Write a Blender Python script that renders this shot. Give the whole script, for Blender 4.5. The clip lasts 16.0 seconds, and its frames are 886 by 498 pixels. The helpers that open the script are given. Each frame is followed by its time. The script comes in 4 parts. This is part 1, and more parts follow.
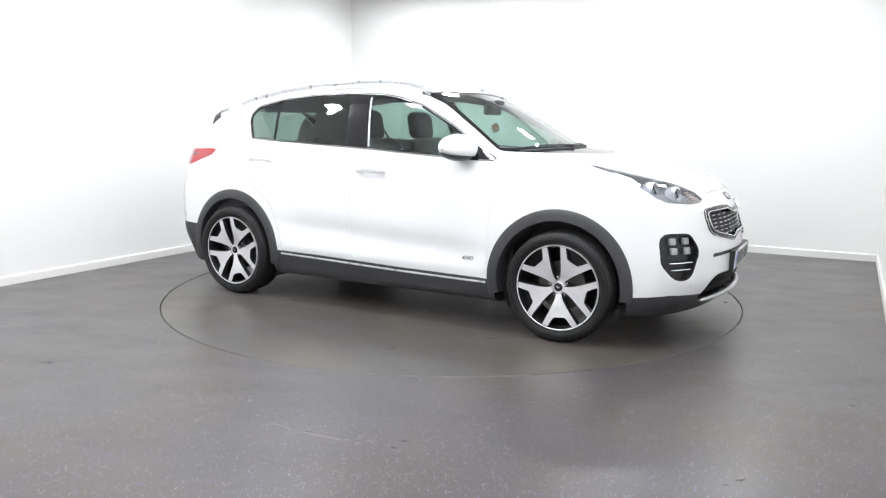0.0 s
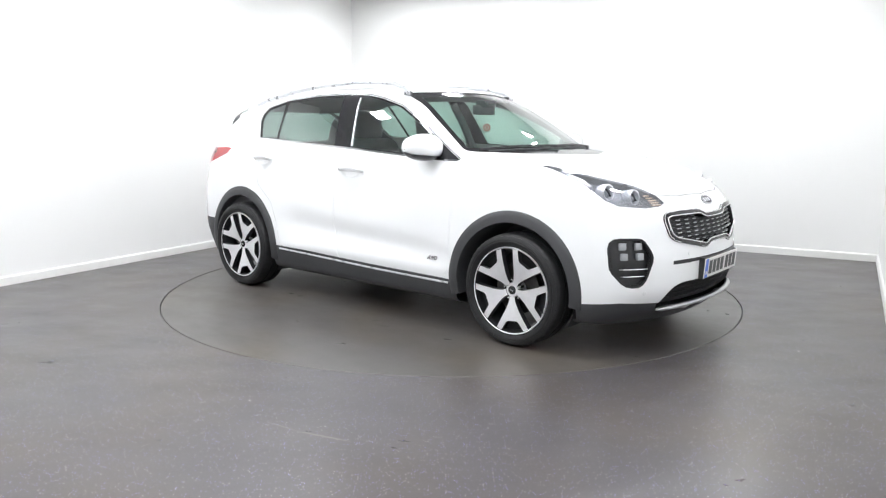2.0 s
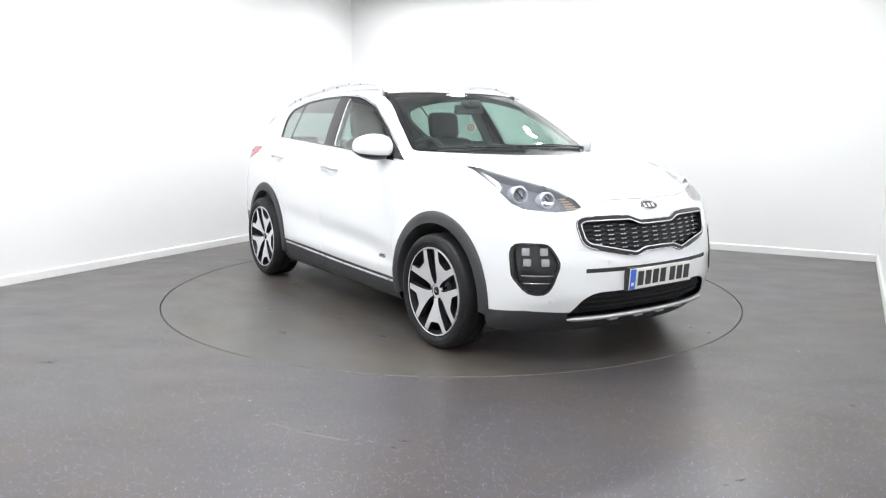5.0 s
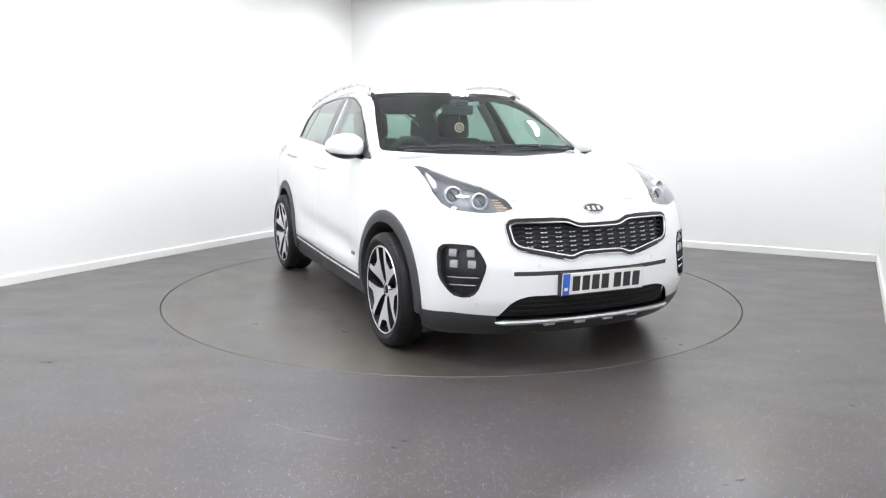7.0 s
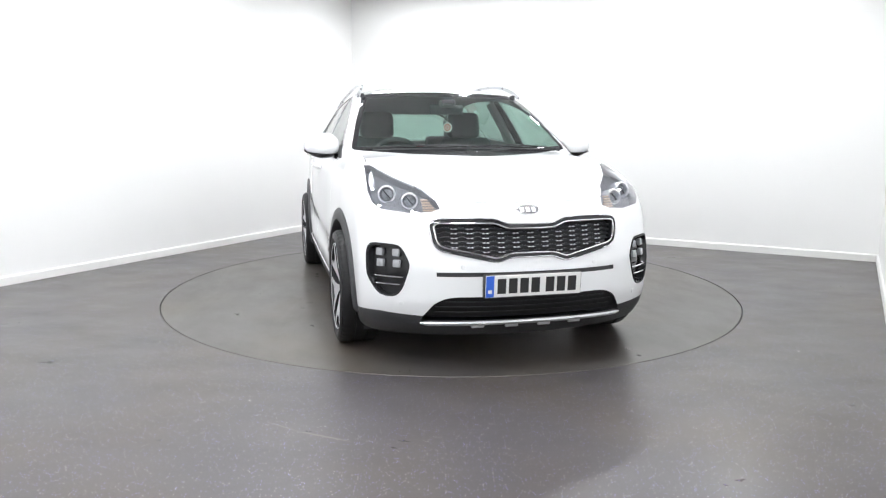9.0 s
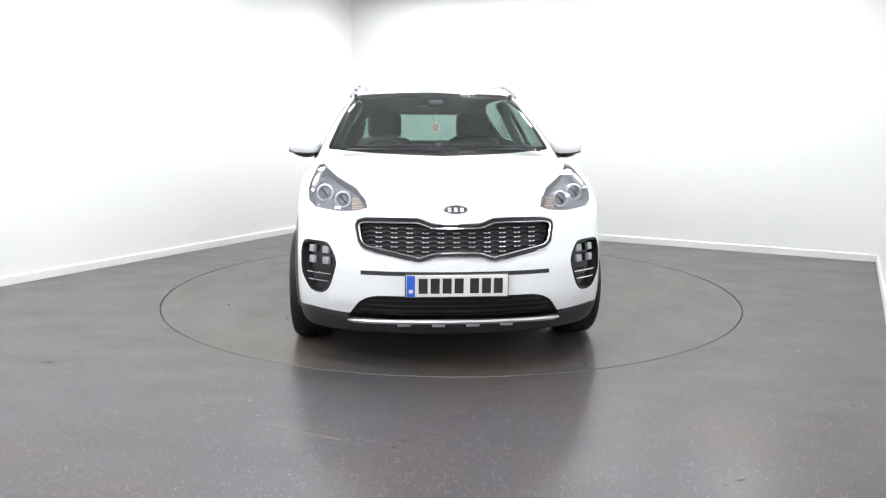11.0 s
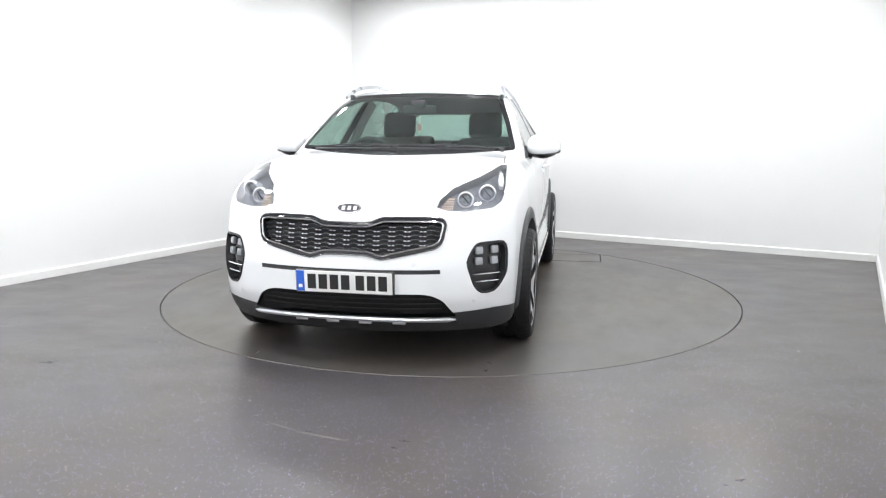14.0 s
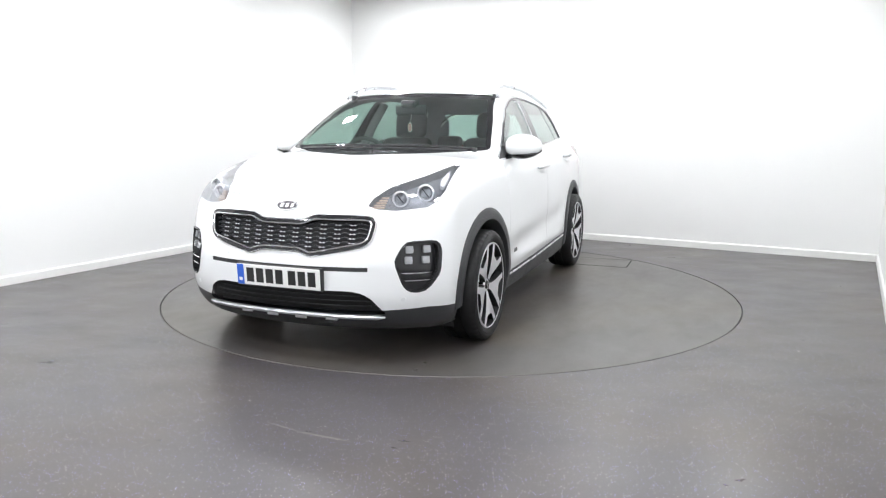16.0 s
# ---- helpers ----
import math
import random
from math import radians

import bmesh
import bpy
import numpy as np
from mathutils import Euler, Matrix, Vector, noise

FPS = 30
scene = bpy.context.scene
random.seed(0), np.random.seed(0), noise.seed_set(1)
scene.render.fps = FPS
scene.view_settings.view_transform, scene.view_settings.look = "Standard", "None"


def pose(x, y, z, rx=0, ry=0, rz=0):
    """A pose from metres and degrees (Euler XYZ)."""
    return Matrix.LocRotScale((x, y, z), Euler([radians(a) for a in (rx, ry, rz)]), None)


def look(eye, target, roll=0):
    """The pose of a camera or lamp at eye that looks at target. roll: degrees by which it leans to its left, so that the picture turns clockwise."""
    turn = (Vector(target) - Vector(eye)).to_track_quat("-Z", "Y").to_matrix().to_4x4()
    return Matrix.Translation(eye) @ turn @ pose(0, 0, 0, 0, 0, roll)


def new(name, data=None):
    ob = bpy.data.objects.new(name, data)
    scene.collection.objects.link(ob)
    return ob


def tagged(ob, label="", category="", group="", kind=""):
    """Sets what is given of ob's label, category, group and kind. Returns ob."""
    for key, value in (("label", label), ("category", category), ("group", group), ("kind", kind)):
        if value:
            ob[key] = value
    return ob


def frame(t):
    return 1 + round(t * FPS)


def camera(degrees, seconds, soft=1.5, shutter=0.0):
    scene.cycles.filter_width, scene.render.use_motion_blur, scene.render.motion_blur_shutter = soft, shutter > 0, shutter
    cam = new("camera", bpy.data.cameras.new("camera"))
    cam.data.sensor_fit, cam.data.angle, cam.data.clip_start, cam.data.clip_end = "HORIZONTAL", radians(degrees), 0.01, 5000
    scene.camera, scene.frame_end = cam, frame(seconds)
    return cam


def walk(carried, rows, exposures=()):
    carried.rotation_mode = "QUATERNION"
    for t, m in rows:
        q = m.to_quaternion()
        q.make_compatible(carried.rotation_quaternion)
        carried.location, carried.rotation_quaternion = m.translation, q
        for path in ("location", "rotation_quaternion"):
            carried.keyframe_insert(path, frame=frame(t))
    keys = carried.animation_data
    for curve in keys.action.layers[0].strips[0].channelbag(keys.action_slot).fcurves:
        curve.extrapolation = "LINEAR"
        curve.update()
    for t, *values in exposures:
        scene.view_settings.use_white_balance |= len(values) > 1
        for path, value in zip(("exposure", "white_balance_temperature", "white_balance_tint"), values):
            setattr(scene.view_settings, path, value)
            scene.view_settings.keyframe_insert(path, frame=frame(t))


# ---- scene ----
# ---------------------------------------------------------------- camera
cam = camera(62.0, 16.0, 1.2)
EYE = (0.0, -5.8994, 1.2809)
AIM = (-0.0101 * 5, -5.8994 + 5 * math.cos(0.1629), 1.2809 - 5 * math.sin(0.1629))
walk(cam, [(0, look(EYE, AIM, 0.232)), (16, look(EYE, AIM, 0.232))], [(0, 0.0, 6150, 10), (16, 0.0, 6150, 10)])

# the turntable turns evenly about the world's z axis
TURN_START, TURN_RATE = -29.07, -5.0948
CAR_ON_TABLE = pose(-0.0053, -0.1541, 0)

# ---------------------------------------------------------------- world and lights
world = bpy.data.worlds.new("world")
scene.world = world
world.use_nodes = True
world.node_tree.nodes["Background"].inputs[0].default_value = (0.95, 0.97, 1.0, 1)
world.node_tree.nodes["Background"].inputs[1].default_value = 0.15
PANEL_POWER = 192.0


# ---------------------------------------------------------------- materials
def material(name, color, rough=0.5, metal=0.0, coat=0.0, ior=1.5, noise_amount=0.0, noise_scale=8.0, bump=0.0, bump_scale=200.0,
             rough_var=0.0, emit=0.0, spec=None):
    m = bpy.data.materials.new(name)
    m.use_nodes = True
    nt = m.node_tree
    b = nt.nodes["Principled BSDF"]
    b.inputs["Base Color"].default_value = (*color, 1)
    b.inputs["Roughness"].default_value = rough
    b.inputs["Metallic"].default_value = metal
    b.inputs["Coat Weight"].default_value = coat
    b.inputs["Coat Roughness"].default_value = 0.04
    b.inputs["IOR"].default_value = ior
    if spec is not None:
        b.inputs["Specular IOR Level"].default_value = spec
    if emit:
        b.inputs["Emission Color"].default_value = (*color, 1)
        b.inputs["Emission Strength"].default_value = emit
    if noise_amount or bump or rough_var:
        tc = nt.nodes.new("ShaderNodeTexCoord")
        big = nt.nodes.new("ShaderNodeTexNoise")
        big.inputs["Scale"].default_value = noise_scale
        big.inputs["Detail"].default_value = 6
        nt.links.new(tc.outputs["Object"], big.inputs["Vector"])
        fine = nt.nodes.new("ShaderNodeTexNoise")
        fine.inputs["Scale"].default_value = bump_scale
        fine.inputs["Detail"].default_value = 3
        nt.links.new(tc.outputs["Object"], fine.inputs["Vector"])
        if noise_amount:
            mix = nt.nodes.new("ShaderNodeMix")
            mix.data_type = "RGBA"
            mix.inputs["A"].default_value = (*[c * (1 - noise_amount) for c in color], 1)
            mix.inputs["B"].default_value = (*[min(1, c * (1 + noise_amount)) for c in color], 1)
            nt.links.new(big.outputs["Fac"], mix.inputs["Factor"])
            nt.links.new(mix.outputs["Result"], b.inputs["Base Color"])
        if rough_var:
            mr = nt.nodes.new("ShaderNodeMapRange")
            mr.inputs["From Min"].default_value, mr.inputs["From Max"].default_value = 0.3, 0.7
            mr.inputs["To Min"].default_value, mr.inputs["To Max"].default_value = rough - rough_var, rough + rough_var
            nt.links.new(big.outputs["Fac"], mr.inputs["Value"])
            nt.links.new(mr.outputs["Result"], b.inputs["Roughness"])
        if bump:
            bp = nt.nodes.new("ShaderNodeBump")
            bp.inputs["Strength"].default_value = bump
            bp.inputs["Distance"].default_value = 0.002
            nt.links.new(fine.outputs["Fac"], bp.inputs["Height"])
            nt.links.new(bp.outputs["Normal"], b.inputs["Normal"])
    return m


def glass(name, tint, clear, rough=0.0, gloss=0.07):
    """Thin tinted pane: partly clear, with a Fresnel-driven mirror on it."""
    m = bpy.data.materials.new(name)
    m.use_nodes = True
    nt = m.node_tree
    nt.nodes.clear()
    out = nt.nodes.new("ShaderNodeOutputMaterial")
    tr = nt.nodes.new("ShaderNodeBsdfTransparent")
    tr.inputs[0].default_value = (*[c * clear for c in tint], 1)
    gl = nt.nodes.new("ShaderNodeBsdfGlossy")
    gl.inputs["Roughness"].default_value = rough
    face = nt.nodes.new("ShaderNodeLayerWeight")
    face.inputs["Blend"].default_value = 0.5
    steep = nt.nodes.new("ShaderNodeMath")
    steep.operation = "POWER"
    steep.inputs[1].default_value = 4.0
    nt.links.new(face.outputs["Facing"], steep.inputs[0])
    fr = nt.nodes.new("ShaderNodeMapRange")
    fr.inputs["To Min"].default_value, fr.inputs["To Max"].default_value = gloss, 1.0
    nt.links.new(steep.outputs[0], fr.inputs["Value"])
    mix = nt.nodes.new("ShaderNodeMixShader")
    nt.links.new(fr.outputs[0], mix.inputs[0])
    nt.links.new(tr.outputs[0], mix.inputs[1])
    nt.links.new(gl.outputs[0], mix.inputs[2])
    nt.links.new(mix.outputs[0], out.inputs[0])
    return m


PAINT = material("white_car_paint", (0.80, 0.81, 0.82), 0.35, coat=1.0, noise_amount=0.01, noise_scale=3)
CLAD = material("black_textured_plastic", (0.040, 0.041, 0.044), 0.5, noise_amount=0.15, noise_scale=6, bump=0.25, bump_scale=900, rough_var=0.06)
GLOSS_BLACK = material("gloss_black_plastic", (0.02, 0.02, 0.022), 0.12, noise_amount=0.1, noise_scale=20)
RUBBER = material("tyre_rubber", (0.013, 0.013, 0.014), 0.5, spec=0.3, noise_amount=0.25, noise_scale=9, bump=0.2, bump_scale=300, rough_var=0.1)
CHROME = material("chrome", (0.82, 0.83, 0.84), 0.1, 1.0, rough_var=0.03, noise_scale=12)
SATIN = material("satin_silver", (0.62, 0.63, 0.65), 0.32, 1.0, noise_amount=0.05, noise_scale=25, rough_var=0.05)
MACHINED = material("machined_alloy", (0.80, 0.80, 0.82), 0.36, 0.7, noise_amount=0.06, noise_scale=30, rough_var=0.06)
DARK_ALLOY = material("dark_grey_alloy_paint", (0.022, 0.022, 0.025), 0.3, 0.3, noise_amount=0.2, noise_scale=20)
ROOF_RAIL = material("roof_rail_silver", (0.58, 0.59, 0.61), 0.3, 0.6, noise_amount=0.04, noise_scale=20, rough_var=0.05)
RAIL = material("rail_silver_paint", (0.72, 0.73, 0.75), 0.3, 0.35, noise_amount=0.04, noise_scale=20, rough_var=0.05)
STEEL = material("brake_steel", (0.13, 0.125, 0.12), 0.4, 1.0, noise_amount=0.3, noise_scale=40)
CABIN = material("dark_cabin_plastic", (0.06, 0.061, 0.066), 0.65, noise_amount=0.2, noise_scale=10, bump=0.3, bump_scale=400)
HEADLINER = material("grey_headliner_cloth", (0.33, 0.33, 0.33), 0.9, noise_amount=0.1, noise_scale=15, bump=0.3, bump_scale=700)
SEAT = material("black_seat_leather", (0.07, 0.07, 0.073), 0.5, noise_amount=0.25, noise_scale=12, bump=0.4, bump_scale=250)
RED_LENS = material("red_lamp_lens", (0.36, 0.012, 0.02), 0.12, coat=1.0, noise_amount=0.12, noise_scale=60)
CLEAR_GLASS = glass("windscreen_glass", (0.76, 0.96, 0.88), 0.92, gloss=0.21)
TINT_GLASS = glass("tinted_glass", (0.72, 0.92, 0.85), 0.74, gloss=0.24)
# ---------------------------------------------------------------- car body form: x forward, y to its left, z up, metres
def curve(x, xs, ys):
    """Smooth (monotone cubic) curve through a few stations."""
    xs, ys = np.array(xs, float), np.array(ys, float)
    h = np.diff(xs)
    d = np.diff(ys) / h
    m = np.zeros(len(xs))
    m[0], m[-1] = d[0], d[-1]
    for i in range(1, len(xs) - 1):
        if d[i - 1] * d[i] > 0:
            a, b = 2 * h[i] + h[i - 1], h[i] + 2 * h[i - 1]
            m[i] = (a + b) / (a / d[i - 1] + b / d[i])
    x = np.clip(x, xs[0], xs[-1])
    i = np.clip(np.searchsorted(xs, x) - 1, 0, len(xs) - 2)
    t = (x - xs[i]) / h[i]
    return ((1 + 2 * t) * (1 - t) ** 2 * ys[i] + t * (1 - t) ** 2 * h[i] * m[i] + t * t * (3 - 2 * t) * ys[i + 1]
            + t * t * (t - 1) * h[i] * m[i + 1])


def smax(a, b, k):
    h = np.maximum(k - np.abs(a - b), 0) / k
    return np.maximum(a, b) + h * h * k / 4


TOP_X = [-2.30, -2.05, -1.86, -1.60, -1.10, -0.50, -0.10, 0.20, 0.40, 0.66, 0.90, 1.06, 1.15, 1.40, 1.70, 1.95, 2.10, 2.30]
TOP_Z = [1.28, 1.38, 1.455, 1.512, 1.565, 1.590, 1.588, 1.566, 1.512, 1.385, 1.245, 1.155, 1.138, 1.105, 1.045, 0.965, 0.895, 0.76]
SIDE_Z = [0.15, 0.25, 0.36, 0.50, 0.70, 0.88, 0.98, 1.05, 1.12, 1.25, 1.40, 1.52, 1.62]
SIDE_Y = [0.840, 0.880, 0.897, 0.903, 0.898, 0.890, 0.880, 0.858, 0.828, 0.765, 0.685, 0.610, 0.530]
PLAN_X = [-2.30, -1.95, -1.60, -1.10, -0.50, 0.60, 1.30, 1.70, 2.00, 2.30]
PLAN_Y = [0.86, 0.915, 0.95, 0.978, 0.995, 1.0, 0.985, 0.955, 0.915, 0.86]
FRONT_Z = [0.10, 0.20, 0.30, 0.42, 0.55, 0.66, 0.78, 0.86, 0.95, 1.1]
FRONT_X = [2.03, 2.10, 2.18, 2.215, 2.215, 2.195, 2.165, 2.135, 2.08, 1.95]
REAR_Z = [0.10, 0.30, 0.48, 0.70, 0.90, 1.10, 1.30, 1.45, 1.60]
REAR_X = [2.05, 2.15, 2.23, 2.235, 2.19, 2.12, 2.02, 1.95, 1.85]


def side_y(x, z):
    cabin = np.clip((z - 1.05) / 0.35, 0, 1) * np.clip((-x - 0.2) / 1.6, 0, 1)
    doors_only = np.clip((x + 1.0) / 0.35, 0, 1) * np.clip((0.95 - x) / 0.35, 0, 1)
    scoop = doors_only * (0.016 * np.exp(-((z - 0.53 + 0.05 * x) / 0.075) ** 2) - 0.006 * np.exp(-((z - 0.40) / 0.035) ** 2))
    return curve(z, SIDE_Z, SIDE_Y) * curve(x, PLAN_X, PLAN_Y) - 0.07 * cabin - scoop


def body_form(x, y, z):
    """Below nought inside the body."""
    a = np.abs(y)
    hood = np.clip((x - 0.9) / 0.35, 0, 1)
    xs = x + (0.22 - 0.14 * hood) * a * a * np.tanh(x / 0.5)
    top = (z - curve(xs, TOP_X, TOP_Z) + (0.055 - 0.03 * hood) * (a / 0.75) ** 2
           + 0.030 * np.clip((x - 1.5) / 0.35, 0, 1) * (a / 0.75) ** 4)
    slope = np.where((xs > 0.3) & (xs < 1.08), 0.87, 0.98)
    side = a - side_y(x, z)
    bow = 0.26 * a * a + 0.24 * a ** 4
    front = x - curve(z, FRONT_Z, FRONT_X) + bow
    rear = -x - curve(z, REAR_Z, REAR_X) + 0.9 * bow
    f = smax(top * slope, side * 0.93, 0.10)
    f = smax(f, front * 0.95, 0.09)
    f = smax(f, rear * 0.95, 0.09)
    return smax(f, (0.19 - z), 0.04)


def form_slope(p, e=1e-4):
    g = np.zeros_like(p)
    for k in range(3):
        d = np.zeros(3)
        d[k] = e
        g[:, k] = (body_form(*(p + d).T) - body_form(*(p - d).T)) / (2 * e)
    return g
# ---------------------------------------------------------------- mesh helpers
def surface_net(step):
    """Quads on the body form, one vertex in each grid cell that its surface crosses."""
    xs, ys, zs = np.arange(-2.34, 2.34, step), np.arange(-0.975, 0.9751, step), np.arange(0.10, 1.72, step)
    gx, gy, gz = np.meshgrid(xs, ys, zs, indexing="ij")
    f = body_form(gx, gy, gz)
    s = f < 0
    n = np.array(f.shape) - 1
    count = np.zeros(n, int)
    total = np.zeros((*n, 3))
    corner = [(i, j, k) for i in (0, 1) for j in (0, 1) for k in (0, 1)]
    cut3 = lambda a, o: a[o[0]:o[0] + n[0], o[1]:o[1] + n[1], o[2]:o[2] + n[2]]
    for o in corner:
        for ax in range(3):
            if o[ax]:
                continue
            q = list(o)
            q[ax] = 1
            a, b = cut3(f, o), cut3(f, q)
            hit = (a < 0) != (b < 0)
            t = np.where(hit, a / np.where(hit, a - b, 1), 0)
            place = np.zeros((*n, 3)) + np.array(o)
            place[..., ax] = t
            total += np.where(hit[..., None], place, 0)
            count += hit
    cells = np.argwhere(count > 0)
    index = -np.ones(n, int)
    index[tuple(cells.T)] = np.arange(len(cells))
    p = cells + total[tuple(cells.T)] / count[tuple(cells.T)][:, None]
    p = np.array([xs[0], ys[0], zs[0]]) + p * step
    for _ in range(4):
        g = form_slope(p)
        p -= (body_form(*p.T) / np.maximum((g * g).sum(1), 1e-6))[:, None] * g
    faces = []
    for ax in range(3):
        u, v = (ax + 1) % 3, (ax + 2) % 3
        lo, hi = [slice(None)] * 3, [slice(None)] * 3
        lo[ax], hi[ax] = slice(0, -1), slice(1, None)
        for node in np.argwhere(s[tuple(lo)] != s[tuple(hi)]):
            if not (0 < node[u] < n[u] and 0 < node[v] < n[v]):
                continue
            ring = []
            for du, dv in ((-1, -1), (0, -1), (0, 0), (-1, 0)):
                c = node.copy()
                c[u] += du
                c[v] += dv
                ring.append(int(index[tuple(c)]))
            faces.append(ring if s[tuple(node)] else ring[::-1])
    return p, faces


def mesh_of(name, bm, mat, smooth=True, sharp=None):
    me = bpy.data.meshes.new(name)
    bm.normal_update()
    bm.to_mesh(me)
    bm.free()
    for q in (mat if isinstance(mat, (list, tuple)) else [mat]):
        me.materials.append(q)
    if smooth:
        me.shade_smooth()
        if sharp:
            me.set_sharp_from_angle(angle=radians(sharp))
    return me


def part(name, bm, mat, parent, label="", smooth=True, sharp=35, place=None):
    """Links a bmesh as one mesh object under a thing or a part."""
    ob = new(name, mesh_of(name, bm, mat, smooth, sharp))
    ob.parent = parent
    if place is not None:
        ob.matrix_basis = place
    return tagged(ob, label)


def thing(name, label, category, group="", place=None, kind=""):
    ob = new(name)
    ob.empty_display_size = 0.2
    if place is not None:
        ob.matrix_basis = place
    return tagged(ob, label, category, group, kind)


def box(x0, x1, y0, y1, z0, z1, bevel=0.0, segments=2, bm=None):
    b = bmesh.new()
    bmesh.ops.create_cube(b, size=1)
    for v in b.verts:
        v.co = Vector(((x0 + x1) / 2 + v.co.x * (x1 - x0), (y0 + y1) / 2 + v.co.y * (y1 - y0), (z0 + z1) / 2 + v.co.z * (z1 - z0)))
    if bevel:
        bmesh.ops.bevel(b, geom=b.edges[:], offset=bevel, segments=segments, affect="EDGES", profile=0.5)
    return b if bm is None else joined(bm, b)


def joined(bm, other, m=None):
    """Adds other to bm, moved by m."""
    if m is not None:
        bmesh.ops.transform(other, matrix=m, verts=other.verts[:])
    me = bpy.data.meshes.new("tmp")
    other.to_mesh(me)
    other.free()
    bm.from_mesh(me)
    bpy.data.meshes.remove(me)
    return bm


def lathe(profile, steps=64, closed=False):
    """Turns (radius, along) pairs about the y axis."""
    bm = bmesh.new()
    rings = []
    for r, a in profile:
        rings.append([bm.verts.new((r * math.cos(2 * math.pi * i / steps), a, r * math.sin(2 * math.pi * i / steps))) for i in range(steps)])
    pairs = list(zip(rings, rings[1:])) + ([(rings[-1], rings[0])] if closed else [])
    for p, q in pairs:
        for i in range(steps):
            bm.faces.new((p[i], p[(i + 1) % steps], q[(i + 1) % steps], q[i]))
    bmesh.ops.recalc_face_normals(bm, faces=bm.faces[:])
    return bm


def plate_of(points, thick, bevel=0.0):
    """A flat outline in (x, z), extruded along y from 0 to thick."""
    bm = bmesh.new()
    face = bm.faces.new([bm.verts.new((x, 0, z)) for x, z in points])
    made = bmesh.ops.extrude_face_region(bm, geom=[face])
    bmesh.ops.translate(bm, vec=(0, thick, 0), verts=[g for g in made["geom"] if isinstance(g, bmesh.types.BMVert)])
    bmesh.ops.recalc_face_normals(bm, faces=bm.faces[:])
    if bevel:
        bmesh.ops.bevel(bm, geom=[e for e in bm.edges if e.calc_face_angle(0) > 0.9], offset=bevel, segments=2, affect="EDGES")
    return bm


def tube(points, radius, sides=8, flat=1.0, cyclic=False):
    """A rod along points; flat squeezes it in z."""
    pts = [Vector(p) for p in points]
    bm = bmesh.new()
    rings = []
    n = len(pts)
    for i, p in enumerate(pts):
        a, b = (pts[i - 1], pts[(i + 1) % n]) if cyclic else (pts[max(i - 1, 0)], pts[min(i + 1, n - 1)])
        d = (b - a).normalized()
        up = Vector((0, 0, 1)) if abs(d.z) < 0.95 else Vector((1, 0, 0))
        s = d.cross(up).normalized()
        u = s.cross(d)
        r = radius[i] if isinstance(radius, (list, tuple)) else radius
        rings.append([bm.verts.new(p + (s * math.cos(2 * math.pi * k / sides) + u * math.sin(2 * math.pi * k / sides) * flat) * r) for k in range(sides)])
    for i in range(n if cyclic else n - 1):
        p, q = rings[i], rings[(i + 1) % n]
        for k in range(sides):
            bm.faces.new((p[k], p[(k + 1) % sides], q[(k + 1) % sides], q[k]))
    if not cyclic:
        bm.faces.new(rings[0])
        bm.faces.new(rings[-1])
    bmesh.ops.recalc_face_normals(bm, faces=bm.faces[:])
    return bm


def rounded(points, reach, steps=4):
    """Rounds an outline's corners by reach metres."""
    out = []
    n = len(points)
    for i in range(n):
        p, a, b = Vector(points[i]), Vector(points[i - 1]), Vector(points[(i + 1) % n])
        ra, rb = min(reach, (a - p).length * 0.45), min(reach, (b - p).length * 0.45)
        s, e = p + (a - p).normalized() * ra, p + (b - p).normalized() * rb
        for k in range(steps + 1):
            t = k / steps
            out.append(tuple((1 - t) ** 2 * s + 2 * t * (1 - t) * p + t * t * e))
    return out


def inside(poly, u, v):
    hit = False
    n = len(poly)
    for i in range(n):
        (a, b), (c, d) = poly[i - 1], poly[i]
        if (b > v) != (d > v) and u < (c - a) * (v - b) / (d - b) + a:
            hit = not hit
    return hit


def shrunk(poly, by):
    """The outline moved inwards by a margin."""
    n = len(poly)
    area = sum(poly[i - 1][0] * poly[i][1] - poly[i][0] * poly[i - 1][1] for i in range(n))
    sign = 1 if area > 0 else -1
    out = []
    for i in range(n):
        p, a, b = Vector(poly[i]), Vector(poly[i - 1]), Vector(poly[(i + 1) % n])
        u, v = (p - a).normalized(), (b - p).normalized()
        nu, nv = Vector((-u.y, u.x)) * sign, Vector((-v.y, v.x)) * sign
        m = (nu + nv)
        m = m / max(m.length_squared / 2, 0.35)
        out.append(tuple(p + m * by))
    return out


